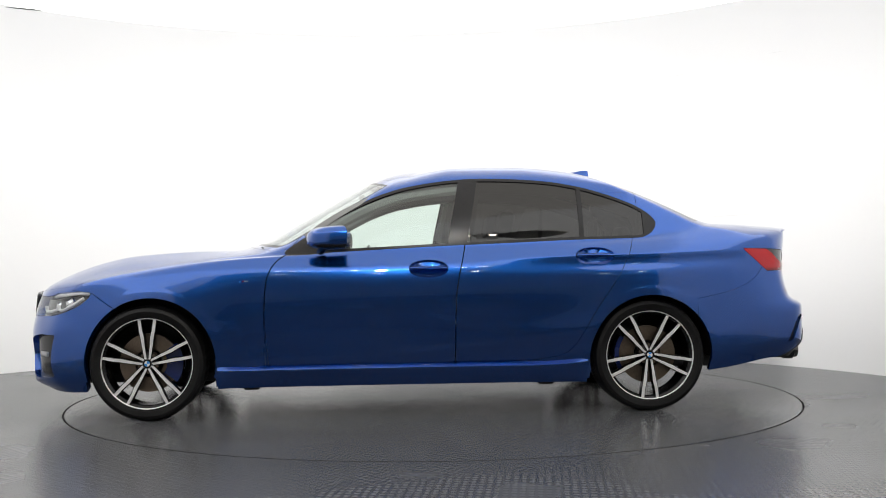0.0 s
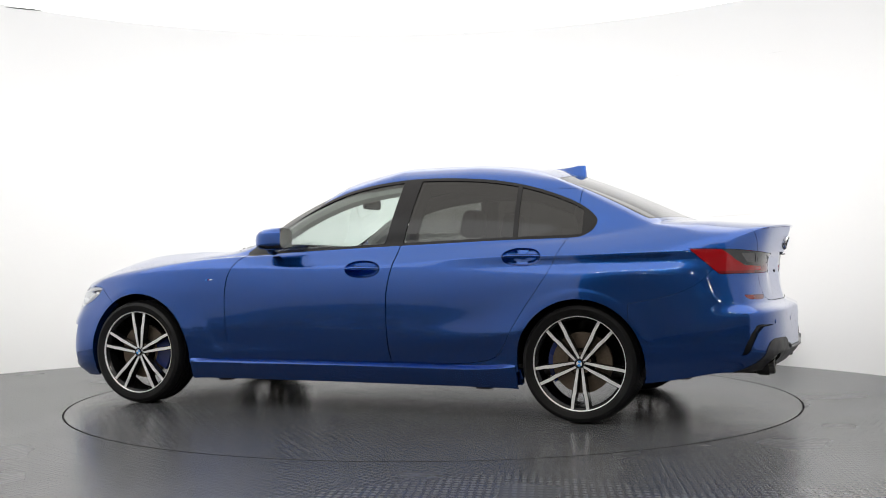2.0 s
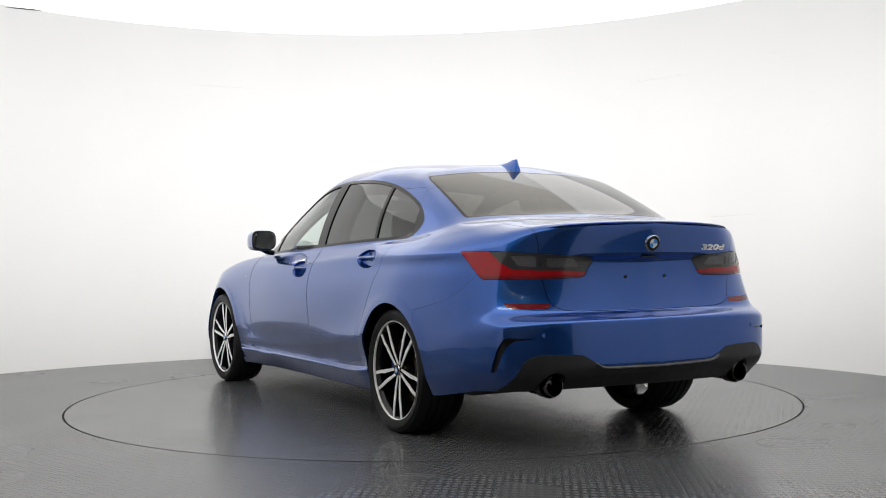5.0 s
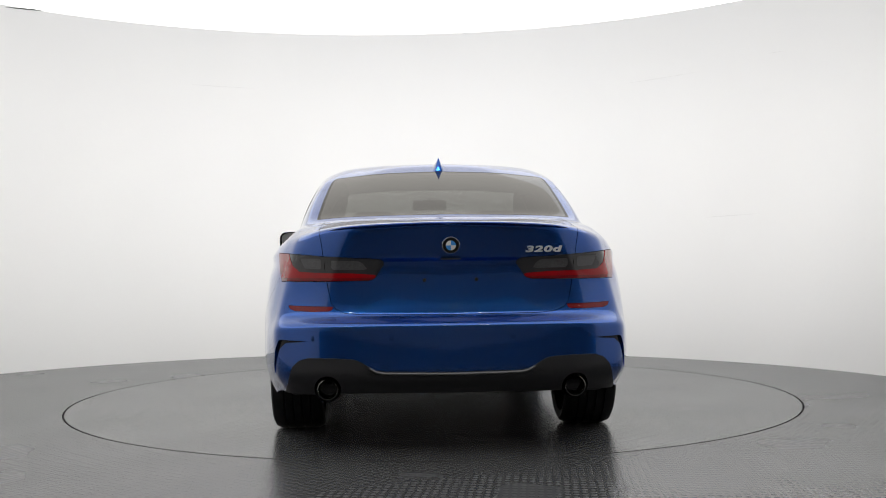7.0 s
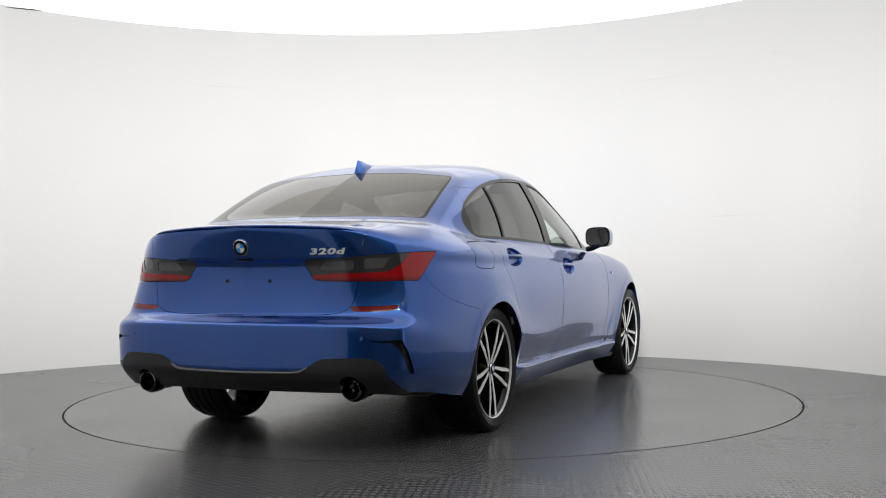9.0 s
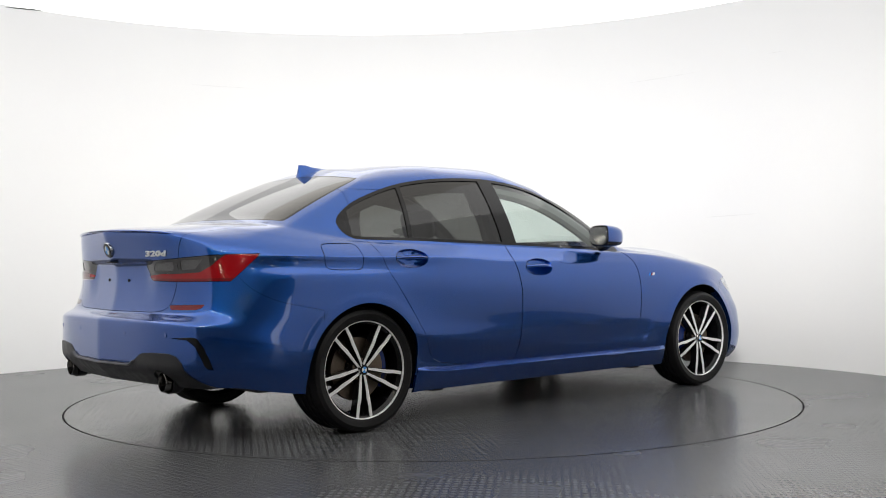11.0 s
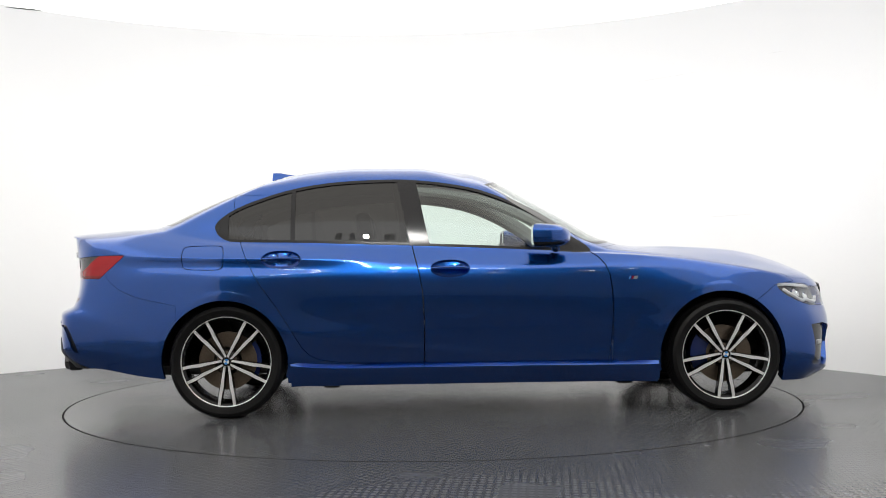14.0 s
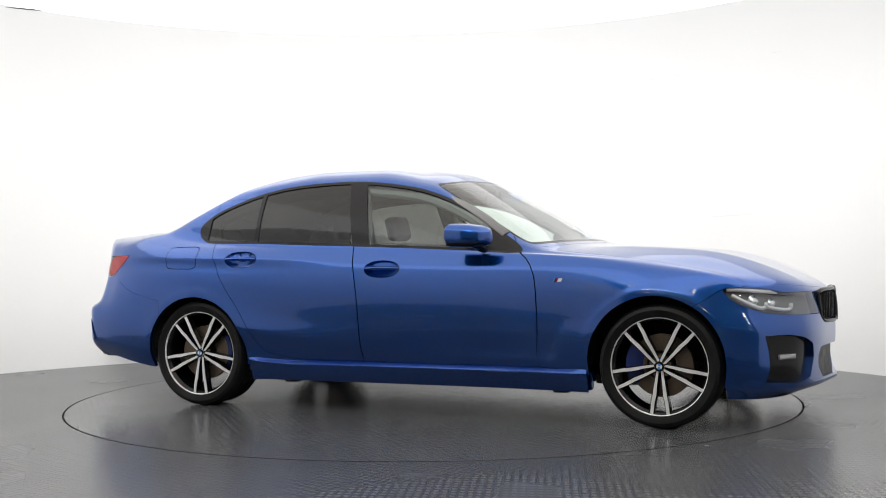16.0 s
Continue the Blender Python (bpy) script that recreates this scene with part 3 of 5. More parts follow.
def split(data, tri, f):
    """Cuts triangles along f = 0. Returns (inside, outside), each (data, triangles)."""
    s = f > 0
    cnt = s[tri].sum(1)
    ins, outs = [tri[cnt == 3]], [tri[cnt == 0]]
    extra, cut = [], {}
    base = len(data)

    def mid(a, b):
        key = (a, b) if a < b else (b, a)
        if key not in cut:
            p, q = key
            t = f[p] / (f[p] - f[q])
            t = min(max(t, 0.0), 1.0)
            cut[key] = base + len(extra)
            extra.append(data[p] * (1 - t) + data[q] * t)
        return cut[key]

    tin, tout = [], []
    for t in tri[(cnt == 1) | (cnt == 2)]:
        k = [bool(s[i]) for i in t]
        lone = k.index(True) if sum(k) == 1 else k.index(False)
        a, b, c = (int(t[(lone + i) % 3]) for i in range(3))
        ab, ac = mid(a, b), mid(a, c)
        one, two = (tin, tout) if sum(k) == 1 else (tout, tin)
        one.append((a, ab, ac))
        two += [(ab, b, c), (ab, c, ac)]
    data = np.concatenate([data, np.array(extra)]) if extra else data
    return [(data, np.concatenate([x[0], np.array(y, int).reshape(-1, 3)])) for x, y in ((ins, tin), (outs, tout))]


def polygon(points, px, py):
    """Signed distance (inside positive) to a closed outline."""
    p = np.asarray(points, float)
    best = np.full(len(px), 1e9)
    odd = np.zeros(len(px), bool)
    for i in range(len(p)):
        a, b = p[i], p[(i + 1) % len(p)]
        d = b - a
        t = np.clip(((px - a[0]) * d[0] + (py - a[1]) * d[1]) / (d @ d + 1e-12), 0, 1)
        best = np.minimum(best, np.hypot(px - a[0] - t * d[0], py - a[1] - t * d[1]))
        hit = (a[1] > py) != (b[1] > py)
        with np.errstate(divide="ignore", invalid="ignore"):
            xx = a[0] + (py - a[1]) / (b[1] - a[1]) * d[0]
        odd ^= hit & (px < xx)
    return np.where(odd, best, -best)


def tidy(data, tri):
    """Drops unused and doubled vertices and empty triangles."""
    used, inv = np.unique(tri, return_inverse=True)
    data, tri = data[used], inv.reshape(-1, 3)
    key = np.round(data[:, :3] * 1e5).astype(int)
    _, first, back = np.unique(key, axis=0, return_index=True, return_inverse=True)
    back = back.reshape(-1)
    tri = back[tri]
    ok = (tri[:, 0] != tri[:, 1]) & (tri[:, 1] != tri[:, 2]) & (tri[:, 0] != tri[:, 2])
    return data[first], tri[ok]


def panel(name, piece, mat, parent, label="", depth=0.014, both=False, mirror=False, offset=0.0, sink=None):
    """A body panel with folded-in edges. both: joined with its mirror image; mirror: the mirror image alone."""
    data, tri = tidy(*piece)
    if len(tri) == 0:
        return None
    if mirror or both:
        flip = data.copy()
        flip[:, 1] *= -1
        flip[:, 4] *= -1
        if both:
            tri = np.concatenate([tri, tri[:, ::-1] + len(data)])
            data, tri = tidy(np.concatenate([data, flip]), tri)
        else:
            data, tri = flip, tri[:, ::-1]
    pos, nrm = data[:, :3].copy(), data[:, 3:6]
    nrm = nrm / (np.linalg.norm(nrm, axis=1, keepdims=True) + 1e-9)
    pos = pos + nrm * offset
    if sink is not None:
        pos = pos + nrm * sink(data)[:, None]
    e = np.concatenate([tri[:, [0, 1]], tri[:, [1, 2]], tri[:, [2, 0]]])
    lo = np.sort(e, 1)
    _, idx, cnt = np.unique(lo, axis=0, return_index=True, return_counts=True)
    rim = e[idx[cnt == 1]]
    n = len(pos)
    faces = [tuple(t) for t in tri]
    if depth and len(rim):
        ids = np.unique(rim)
        at = {int(v): k for k, v in enumerate(ids)}
        # inward fold: own copies of the rim so that the edge stays crisp
        side = np.zeros((len(ids), 3))
        for a, b in rim:
            d = np.cross(pos[b] - pos[a], nrm[a])
            side[at[int(a)]] += d
            side[at[int(b)]] += d
        side /= np.linalg.norm(side, axis=1, keepdims=True) + 1e-9
        top, bot = pos[ids], pos[ids] - nrm[ids] * depth
        faces += [(n + at[int(b)], n + at[int(a)], n + len(ids) + at[int(a)], n + len(ids) + at[int(b)]) for a, b in rim]
        pos = np.concatenate([pos, top, bot])
        nrm = np.concatenate([nrm, side, side])
    return mesh_part(name, pos, faces, mat, parent, label, normals=nrm)


ARCH_F = (1.408, 0.328, 0.362)
ARCH_R = (-1.432, 0.316, 0.354)

# outlines on the car's flank (x, z)
DLO = spline([(0.665, 0.925), (0.49, 1.058), (0.36, 1.146), (0.20, 1.230), (0.03, 1.293), (-0.14, 1.328), (-0.30, 1.348), (-0.44, 1.357),
              (-0.63, 1.354), (-0.83, 1.341), (-1.00, 1.317), (-1.16, 1.278), (-1.33, 1.218), (-1.43, 1.167), (-1.49, 1.117), (-1.503, 1.083),
              (-1.480, 1.038), (-1.43, 1.008), (-1.36, 0.998), (-1.0, 0.990), (-0.63, 0.976), (-0.3, 0.964), (0.03, 0.950), (0.35, 0.936)], 5, True)
FRONT_DOOR = [(-0.445, 1.42), (-0.40, 1.15), (-0.362, 0.93), (-0.330, 0.80), (-0.313, 0.70), (-0.306, 0.55), (-0.306, 0.285), (0.0, 0.280), (0.4, 0.276), (0.752, 0.277),
              (0.765, 0.40), (0.774, 0.58), (0.770, 0.70), (0.758, 0.79), (0.733, 0.85), (0.70, 0.89), (0.655, 0.921), (0.60, 1.0), (0.2, 1.42)]
REAR_DOOR = [(-0.445, 1.42), (-0.40, 1.15), (-0.362, 0.93), (-0.330, 0.80), (-0.313, 0.70), (-0.306, 0.55), (-0.306, 0.285), (-0.5, 0.290), (-0.77, 0.303), (-0.90, 0.322), (-0.955, 0.345), (-0.998, 0.390),
             (-1.06, 0.50), (-1.131, 0.614), (-1.20, 0.71), (-1.265, 0.807), (-1.31, 0.90), (-1.352, 0.995), (-1.40, 1.1), (-1.40, 1.42)]
FENDER = [(0.770, 0.27), (0.774, 0.58), (0.770, 0.70), (0.758, 0.79), (0.733, 0.85), (0.70, 0.89), (0.655, 0.921), (0.66, 1.0), (1.2, 1.0), (1.9, 0.9), (1.90, 0.74), (1.735, 0.715),
          (1.69, 0.684), (1.64, 0.652), (1.58, 0.618), (1.408, 0.40), (1.04, 0.2), (0.90, 0.27)]
BUMPER_R = [(-1.70, 0.645), (-1.82, 0.668), (-1.90, 0.686), (-1.96, 0.704), (-2.02, 0.731), (-2.06, 0.757), (-2.09, 0.785), (-2.12, 0.822), (-2.13, 0.84), (-2.7, 0.84), (-2.7, 0.0), (-1.70, 0.0)]
FUEL = spline([(-1.445, 0.968), (-1.47, 0.979), (-1.55, 0.980), (-1.64, 0.977), (-1.665, 0.966), (-1.672, 0.93), (-1.668, 0.87), (-1.655, 0.85), (-1.63, 0.843),
               (-1.55, 0.840), (-1.47, 0.840), (-1.445, 0.850), (-1.436, 0.875), (-1.436, 0.93)], 3, True)
HEADLIGHT = spline([(2.30, 0.690), (2.03, 0.700), (1.95, 0.720), (1.85, 0.726), (1.765, 0.726), (1.745, 0.716), (1.765, 0.685), (1.82, 0.645), (1.92, 0.605), (2.02, 0.588), (2.30, 0.585)], 4, True)
# outlines on the tail (y, z)
LID = [(-0.1, 0.642), (0.40, 0.645), (0.48, 0.652), (0.525, 0.672), (0.545, 0.70), (0.562, 0.78), (0.574, 0.86), (0.588, 0.97), (0.600, 1.03), (0.61, 1.3), (-0.1, 1.3)]
LAMP_R = spline([(0.302, 0.893), (0.45, 0.905), (0.60, 0.915), (0.72, 0.926), (0.80, 0.931), (0.90, 0.925), (0.90, 0.80), (0.75, 0.797), (0.60, 0.796), (0.42, 0.798), (0.352, 0.803), (0.325, 0.84)], 4, True)
RED_BAND = [(0.30, 0.795), (0.345, 0.826), (0.45, 0.834), (0.58, 0.836), (0.69, 0.842), (0.728, 0.872), (0.755, 0.94), (1.0, 0.94), (1.0, 0.77), (0.30, 0.77)]
DIFFUSER = [(-0.1, 0.392), (0.30, 0.397), (0.345, 0.403), (0.385, 0.425), (0.43, 0.452), (0.54, 0.458), (0.645, 0.458), (0.69, 0.445), (0.72, 0.415), (0.748, 0.33), (0.80, 0.20), (-0.1, 0.20)]
VENT = [(0.60, 0.529), (0.68, 0.535), (0.750, 0.541), (0.785, 0.534), (0.802, 0.49), (0.810, 0.43), (0.811, 0.378), (0.802, 0.382), (0.794, 0.44), (0.778, 0.495), (0.748, 0.524), (0.68, 0.529)]
LAMP_INSERTS = ([(0.375, 0.848), (0.545, 0.850), (0.545, 0.893), (0.405, 0.889)], [(0.590, 0.853), (0.668, 0.858), (0.695, 0.905), (0.590, 0.902)])
KIDNEY = spline([(0.022, 0.545), (0.022, 0.690), (0.15, 0.703), (0.29, 0.700), (0.335, 0.675), (0.330, 0.58), (0.29, 0.540), (0.15, 0.533)], 4, True)
INTAKE = [(0.800, 0.250), (0.800, 0.485), (0.70, 0.488), (0.60, 0.470), (0.50, 0.43), (0.475, 0.36), (0.52, 0.26), (0.62, 0.235)]
MESH = [(-0.1, 0.235), (0.33, 0.240), (0.40, 0.30), (0.40, 0.36), (0.36, 0.405), (-0.1, 0.405)]
HANDLES = [(-0.155, 0.8345), (-1.112, 0.8955)]


def oval(cx, cz, a, b, n=36):
    """A rounded lozenge, fuller than an ellipse."""
    out = []
    for k in range(n):
        t = 2 * math.pi * k / n
        c, q = math.cos(t), math.sin(t)
        out.append((cx + a * math.copysign(abs(c) ** 0.9, c), cz + b * math.copysign(abs(q) ** 0.9, q)))
    return out


REFLECTOR = [(0.530, 0.684), (0.64, 0.686), (0.745, 0.690), (0.735, 0.672), (0.71, 0.663), (0.62, 0.660), (0.545, 0.662)]


def build_body(car):
    data, tri = skin()
    rest = (data, tri)

    def cut(piece, fn, gap=0.0):
        d, t = piece
        f = fn(d)
        if not gap:
            return split(d, t, f)
        inside, outside = split(d, t, f)
        d2, t2 = inside
        inner, _ = split(d2, t2, fn(d2) - gap)
        return inner, outside

    X, Y, Z, U, V = (lambda d: d[:, 0]), (lambda d: d[:, 1]), (lambda d: d[:, 2]), (lambda d: d[:, 6]), (lambda d: d[:, 7])
    flank = lambda d: np.minimum((U(d) - 0.9) * 0.8, (2.25 - U(d)) * 0.8)
    # wheel openings and the open underside
    for cx, cz, r in (ARCH_F, ARCH_R):
        rest = cut(rest, lambda d: np.where(Y(d) > 0.5, np.minimum(r - np.hypot(X(d) - cx, Z(d) - cz), 1), -1))[1]
        rest = cut(rest, lambda d: np.where(Y(d) > 0.5, np.minimum(r - 0.005 - np.abs(X(d) - cx), cz - 0.1 - Z(d)), -1))[1]
    pieces = {}

    def take(name, fn, gap=0.003):
        nonlocal rest
        pieces[name], rest = cut(rest, fn, gap)

    take("windscreen", lambda d: np.minimum.reduce([(0.955 - U(d)) * 0.7, (V(d) - 1.06) * 0.9, (1.985 - V(d)) * 0.9]), 0.001)
    take("rear_window", lambda d: np.minimum.reduce([(U(d) - 2.07) * 0.6, (V(d) - 1.06) * 0.6, (1.97 - V(d)) * 0.6]), 0.001)
    take("side_glazing", lambda d: np.minimum.reduce([polygon(DLO, X(d), Z(d)), (U(d) - 0.98) * 0.8, (2.2 - U(d)) * 0.8]), 0.001)
    take("roof", lambda d: (1.0 - V(d)) * 0.6, 0.001)
    take("bonnet", lambda d: np.minimum.reduce([(0.985 - U(d)) * 0.8, (V(d) - 2.05) * 0.5, (3.97 - V(d)) * 0.4]))
    take("headlight", lambda d: np.minimum.reduce([polygon(HEADLIGHT, X(d), Z(d)), Y(d) - 0.365, X(d) - 1.6]))
    lamp_x = lambda d: (-2.000 - 1.15 * (0.93 - Z(d))) - X(d)
    take("tail_lamp", lambda d: np.minimum.reduce([polygon(LAMP_R, Y(d), Z(d)), lamp_x(d)]))
    take("boot_lid", lambda d: np.minimum.reduce([polygon(LID, Y(d), Z(d)), (V(d) - 2.05) * 0.4, (U(d) - 2.02) * 0.8]))
    take("exhaust_hole", lambda d: np.minimum(0.060 - np.hypot(Y(d) - 0.560, Z(d) - 0.318), -2.0 - X(d)), 0.0)
    take("diffuser", lambda d: np.minimum(polygon(DIFFUSER, Y(d), Z(d)), -2.0 - X(d)), 0.001)
    take("vent", lambda d: np.minimum(polygon(VENT, Y(d), Z(d)), -2.0 - X(d)), 0.0)
    take("reflector", lambda d: np.minimum(polygon(REFLECTOR, Y(d), Z(d)), -2.0 - X(d)), 0.001)
    for k, (hx, hz) in enumerate(HANDLES):
        take("handle_hole" + str(k), lambda d: np.minimum(polygon(oval(hx, hz, 0.112, 0.050), X(d), Z(d)), flank(d)), 0.0)
    take("kidney", lambda d: np.minimum(polygon(KIDNEY, Y(d), Z(d)), X(d) - 1.9), 0.001)
    take("intake", lambda d: np.minimum(polygon(INTAKE, Y(d), Z(d)), X(d) - 1.75), 0.001)
    take("intake_mesh", lambda d: np.minimum(polygon(MESH, Y(d), Z(d)), X(d) - 1.75), 0.001)
    take("fuel_flap", lambda d: np.minimum(polygon(FUEL, X(d), Z(d)), flank(d)), 0.0)
    take("front_door", lambda d: np.minimum.reduce([polygon(FRONT_DOOR, X(d), Z(d)), flank(d), (V(d) - 1.3) * 0.5]))
    take("rear_door", lambda d: np.minimum.reduce([polygon(REAR_DOOR, X(d), Z(d)), flank(d), (V(d) - 1.3) * 0.5]))
    take("side_skirt", lambda d: np.minimum.reduce([0.266 - Z(d), X(d) + 1.10, 1.10 - X(d), Y(d) - 0.5]), 0.0015)
    take("front_fender", lambda d: np.minimum.reduce([polygon(FENDER, X(d), Z(d)), Y(d) - 0.3, (U(d) - 0.995) * 0.8]))
    take("rear_bumper", lambda d: np.maximum(np.minimum(polygon(BUMPER_R, X(d), Z(d)), np.where(U(d) < 2.3, 1, 1)), np.minimum(0.796 - Z(d), -2.12 - X(d))), 0.0015)
    take("front_bumper", lambda d: X(d) - 1.2, 0.0015)
    pieces["body_frame"] = rest

    for flip in (False, True):
        k = dict(mirror=flip)
        panel("front_door", pieces["front_door"], M_PAINT, car, **k)
        panel("rear_door", pieces["rear_door"], M_PAINT, car, **k)
        panel("front_fender", pieces["front_fender"], M_PAINT, car, **k)
        panel("sill", pieces["side_skirt"], M_PAINT, car, depth=0.03, offset=-0.03, **k)
        panel("quarter_panel", pieces["body_frame"], M_PAINT, car, **k)
        panel("bumper_vent", pieces["vent"], M_BLACK, car, "black corner vent slit of the bumper", depth=0, offset=-0.012, **k)
        panel("reflector", pieces["reflector"], M_REFLECT, car, "red reflector strip", **k)
        # a fuel flap on one flank only; the other flank keeps the piece as skin
        if flip:
            fd, ft = pieces["fuel_flap"]
            inner, gap = split(fd, ft, polygon(FUEL, fd[:, 0], fd[:, 2]) - 0.004)
            panel("fuel_flap", inner, M_PAINT, car, **k)
        else:
            panel("quarter_inset", pieces["fuel_flap"], M_PAINT, car, depth=0, **k)
        build_side_glass(car, pieces["side_glazing"], flip)
        lamp = pieces["tail_lamp"]
        red, smoke = split(lamp[0], lamp[1], polygon(RED_BAND, lamp[0][:, 1], lamp[0][:, 2]))
        seam = lambda d: np.abs(d[:, 1] - 0.5725) - 0.0022
        red = split(red[0], red[1], seam(red[0]))[0]
        smoke = split(smoke[0], smoke[1], seam(smoke[0]))[0]
        inserts = []
        for outline in LAMP_INSERTS:
            bit, smoke = split(smoke[0], smoke[1], polygon(outline, smoke[0][:, 1], smoke[0][:, 2]))
            inserts.append(bit)
        tl = panel("tail_light", smoke, M_SMOKE, car, "smoked tail light with a red lower band", offset=-0.001, **k)
        for bit in inserts:
            panel("lamp_insert", bit, M_INSERT, tl, "grey reversing lamp insert", offset=-0.004, **k)
        low, red = split(red[0], red[1], 0.8125 - red[0][:, 2])
        panel("red_lens", red, M_RED, tl, "bright red lens band", offset=0.002, **k)
        panel("lens_foot", low, M_REFLECT, tl, "dark red lower edge of the lens", offset=0.0005, **k)
        build_headlight(car, pieces["headlight"], flip)
        panel("intake_surround", pieces["intake"], M_BLACK, car, "gloss black corner air intake", depth=0.03, offset=-0.03, **k)
        panel("kidney_backing", pieces["kidney"], M_DARK, car, "dark grille backing", depth=0, offset=-0.03, **k)
        for nm in ("front_door", "rear_door"):
            dd, tt = pieces[nm]
            low, _ = split(dd, tt, np.minimum(0.955 - dd[:, 2], dd[:, 2] - 0.30))
            panel("door_lining", low, M_CABIN, car, "black inner door lining", depth=0, offset=-0.05, **k)
    panel("bonnet", pieces["bonnet"], M_PAINT, car, both=True)
    panel("roof", pieces["roof"], M_PAINT, car, both=True)
    for nm, mat, label, inside in (("windscreen", M_SCREEN, "clear windscreen", lambda d: np.minimum.reduce([(0.935 - U(d)) * 0.7, (V(d) - 1.085) * 0.9, (1.95 - V(d)) * 0.9])),
                                   ("rear_window", M_TINT, "dark tinted rear window", lambda d: np.minimum.reduce([(U(d) - 2.092) * 0.6, (V(d) - 1.085) * 0.6, (1.955 - V(d)) * 0.6]))):
        d, t = pieces[nm]
        pane, border = split(d, t, inside(d))
        glass = panel(nm, pane, mat, car, label, both=True, depth=0.004)
        panel("glass_border", border, M_BLACK, glass, "black printed edge of the glass", both=True, depth=0.004)
    panel("boot_lid", pieces["boot_lid"], M_PAINT, car, both=True)
    panel("diffuser", pieces["diffuser"], M_PLASTIC, car, "dark grey plastic diffuser", both=True, offset=0.004)
    panel("rear_bumper", pieces["rear_bumper"], M_PAINT, car, both=True, depth=0.022)
    panel("front_bumper", pieces["front_bumper"], M_PAINT, car, both=True, depth=0.05)
    panel("intake_mesh", pieces["intake_mesh"], M_PLASTIC, car, "black lower grille mesh", both=True, offset=-0.025, depth=0.03)
    panel("headliner", pieces["roof"], M_LINING, car, "grey cloth headliner", both=True, offset=-0.03, depth=0)
    return data


def build_headlight(car, piece, flip):
    """Clear lens over a dark bowl with two lamp units and bright daytime strips."""
    sg = -1 if flip else 1
    lens = panel("headlight", piece, M_LENS, car, "clear headlight with bright light strips", depth=0.004, mirror=flip)
    panel("bowl", piece, M_LAMPGREY, lens, "grey reflector bowl", depth=0, offset=-0.045, mirror=flip)
    for x, y, z, r in ((1.925, 0.735, 0.655, 0.030), (2.00, 0.655, 0.640, 0.030), (2.06, 0.56, 0.635, 0.026)):
        bm = bmesh.new()
        lathe(bm, [(0.001, 0.030), (r * 0.6, 0.022), (r * 0.9, 0.006), (r, 0.004), (r * 1.15, 0.0), (r * 1.15, -0.03)], 24, "x")
        ob = part("lamp_unit", bm, M_CHROME, lens, "round lamp unit")
        ob.matrix_basis = pose(x - 0.045, sg * (y - 0.02), z, 0, 0, sg * 40)
    for line in ([(1.772, 0.797, 0.716), (1.84, 0.775, 0.716), (1.92, 0.725, 0.707), (2.0, 0.64, 0.700)],
                 [(1.80, 0.812, 0.690), (1.86, 0.790, 0.655), (1.93, 0.748, 0.622), (1.955, 0.735, 0.628), (1.96, 0.728, 0.650)],
                 [(1.96, 0.722, 0.628), (2.02, 0.66, 0.612), (2.06, 0.60, 0.612), (2.065, 0.59, 0.64)]):
        bm = bmesh.new()
        tube(bm, [(x - 0.012, sg * (y - 0.016), z) for x, y, z in spline(line, 6)], 0.0095, 8)
        part("light_strip", bm, M_WHITE, lens, "white daytime light strip")


def build_side_glass(car, piece, flip):
    """Black window surround, pillars and the three panes of one flank."""
    d, t = piece
    edge = lambda d: polygon(DLO, d[:, 0], d[:, 2]) - 0.016
    inner, surround = split(d, t, edge(d))
    pillar = lambda d: np.minimum(d[:, 0] - (-0.455 + 0.20 * (1.35 - d[:, 2])), (-0.345 + 0.20 * (1.35 - d[:, 2])) - d[:, 0])
    bar = lambda d: np.minimum(d[:, 0] + 1.066, -1.040 - d[:, 0])
    p1, inner = split(inner[0], inner[1], pillar(inner[0]))
    p2, inner = split(inner[0], inner[1], bar(inner[0]))
    corner, inner = split(inner[0], inner[1], inner[0][:, 0] - 0.46)
    tailc, inner = split(inner[0], inner[1], -1.425 - inner[0][:, 0])
    front, rear = split(inner[0], inner[1], inner[0][:, 0] + 0.40)
    rear, small = split(rear[0], rear[1], rear[0][:, 0] + 1.053)
    k = dict(mirror=flip)
    panel("window_surround", surround, M_BLACK, car, "gloss black window trim", **k)
    for p in (p1, p2, corner, tailc):
        panel("window_pillar", p, M_BLACK, car, "gloss black pillar cover", **k)
    panel("front_side_window", front, M_GLASS, car, "clear side window", depth=0.004, offset=-0.006, **k)
    panel("rear_side_window", rear, M_TINT, car, "dark tinted side window", depth=0.004, offset=-0.006, **k)
    panel("quarter_window", small, M_TINT, car, "dark tinted quarter window", depth=0.004, offset=-0.006, **k)


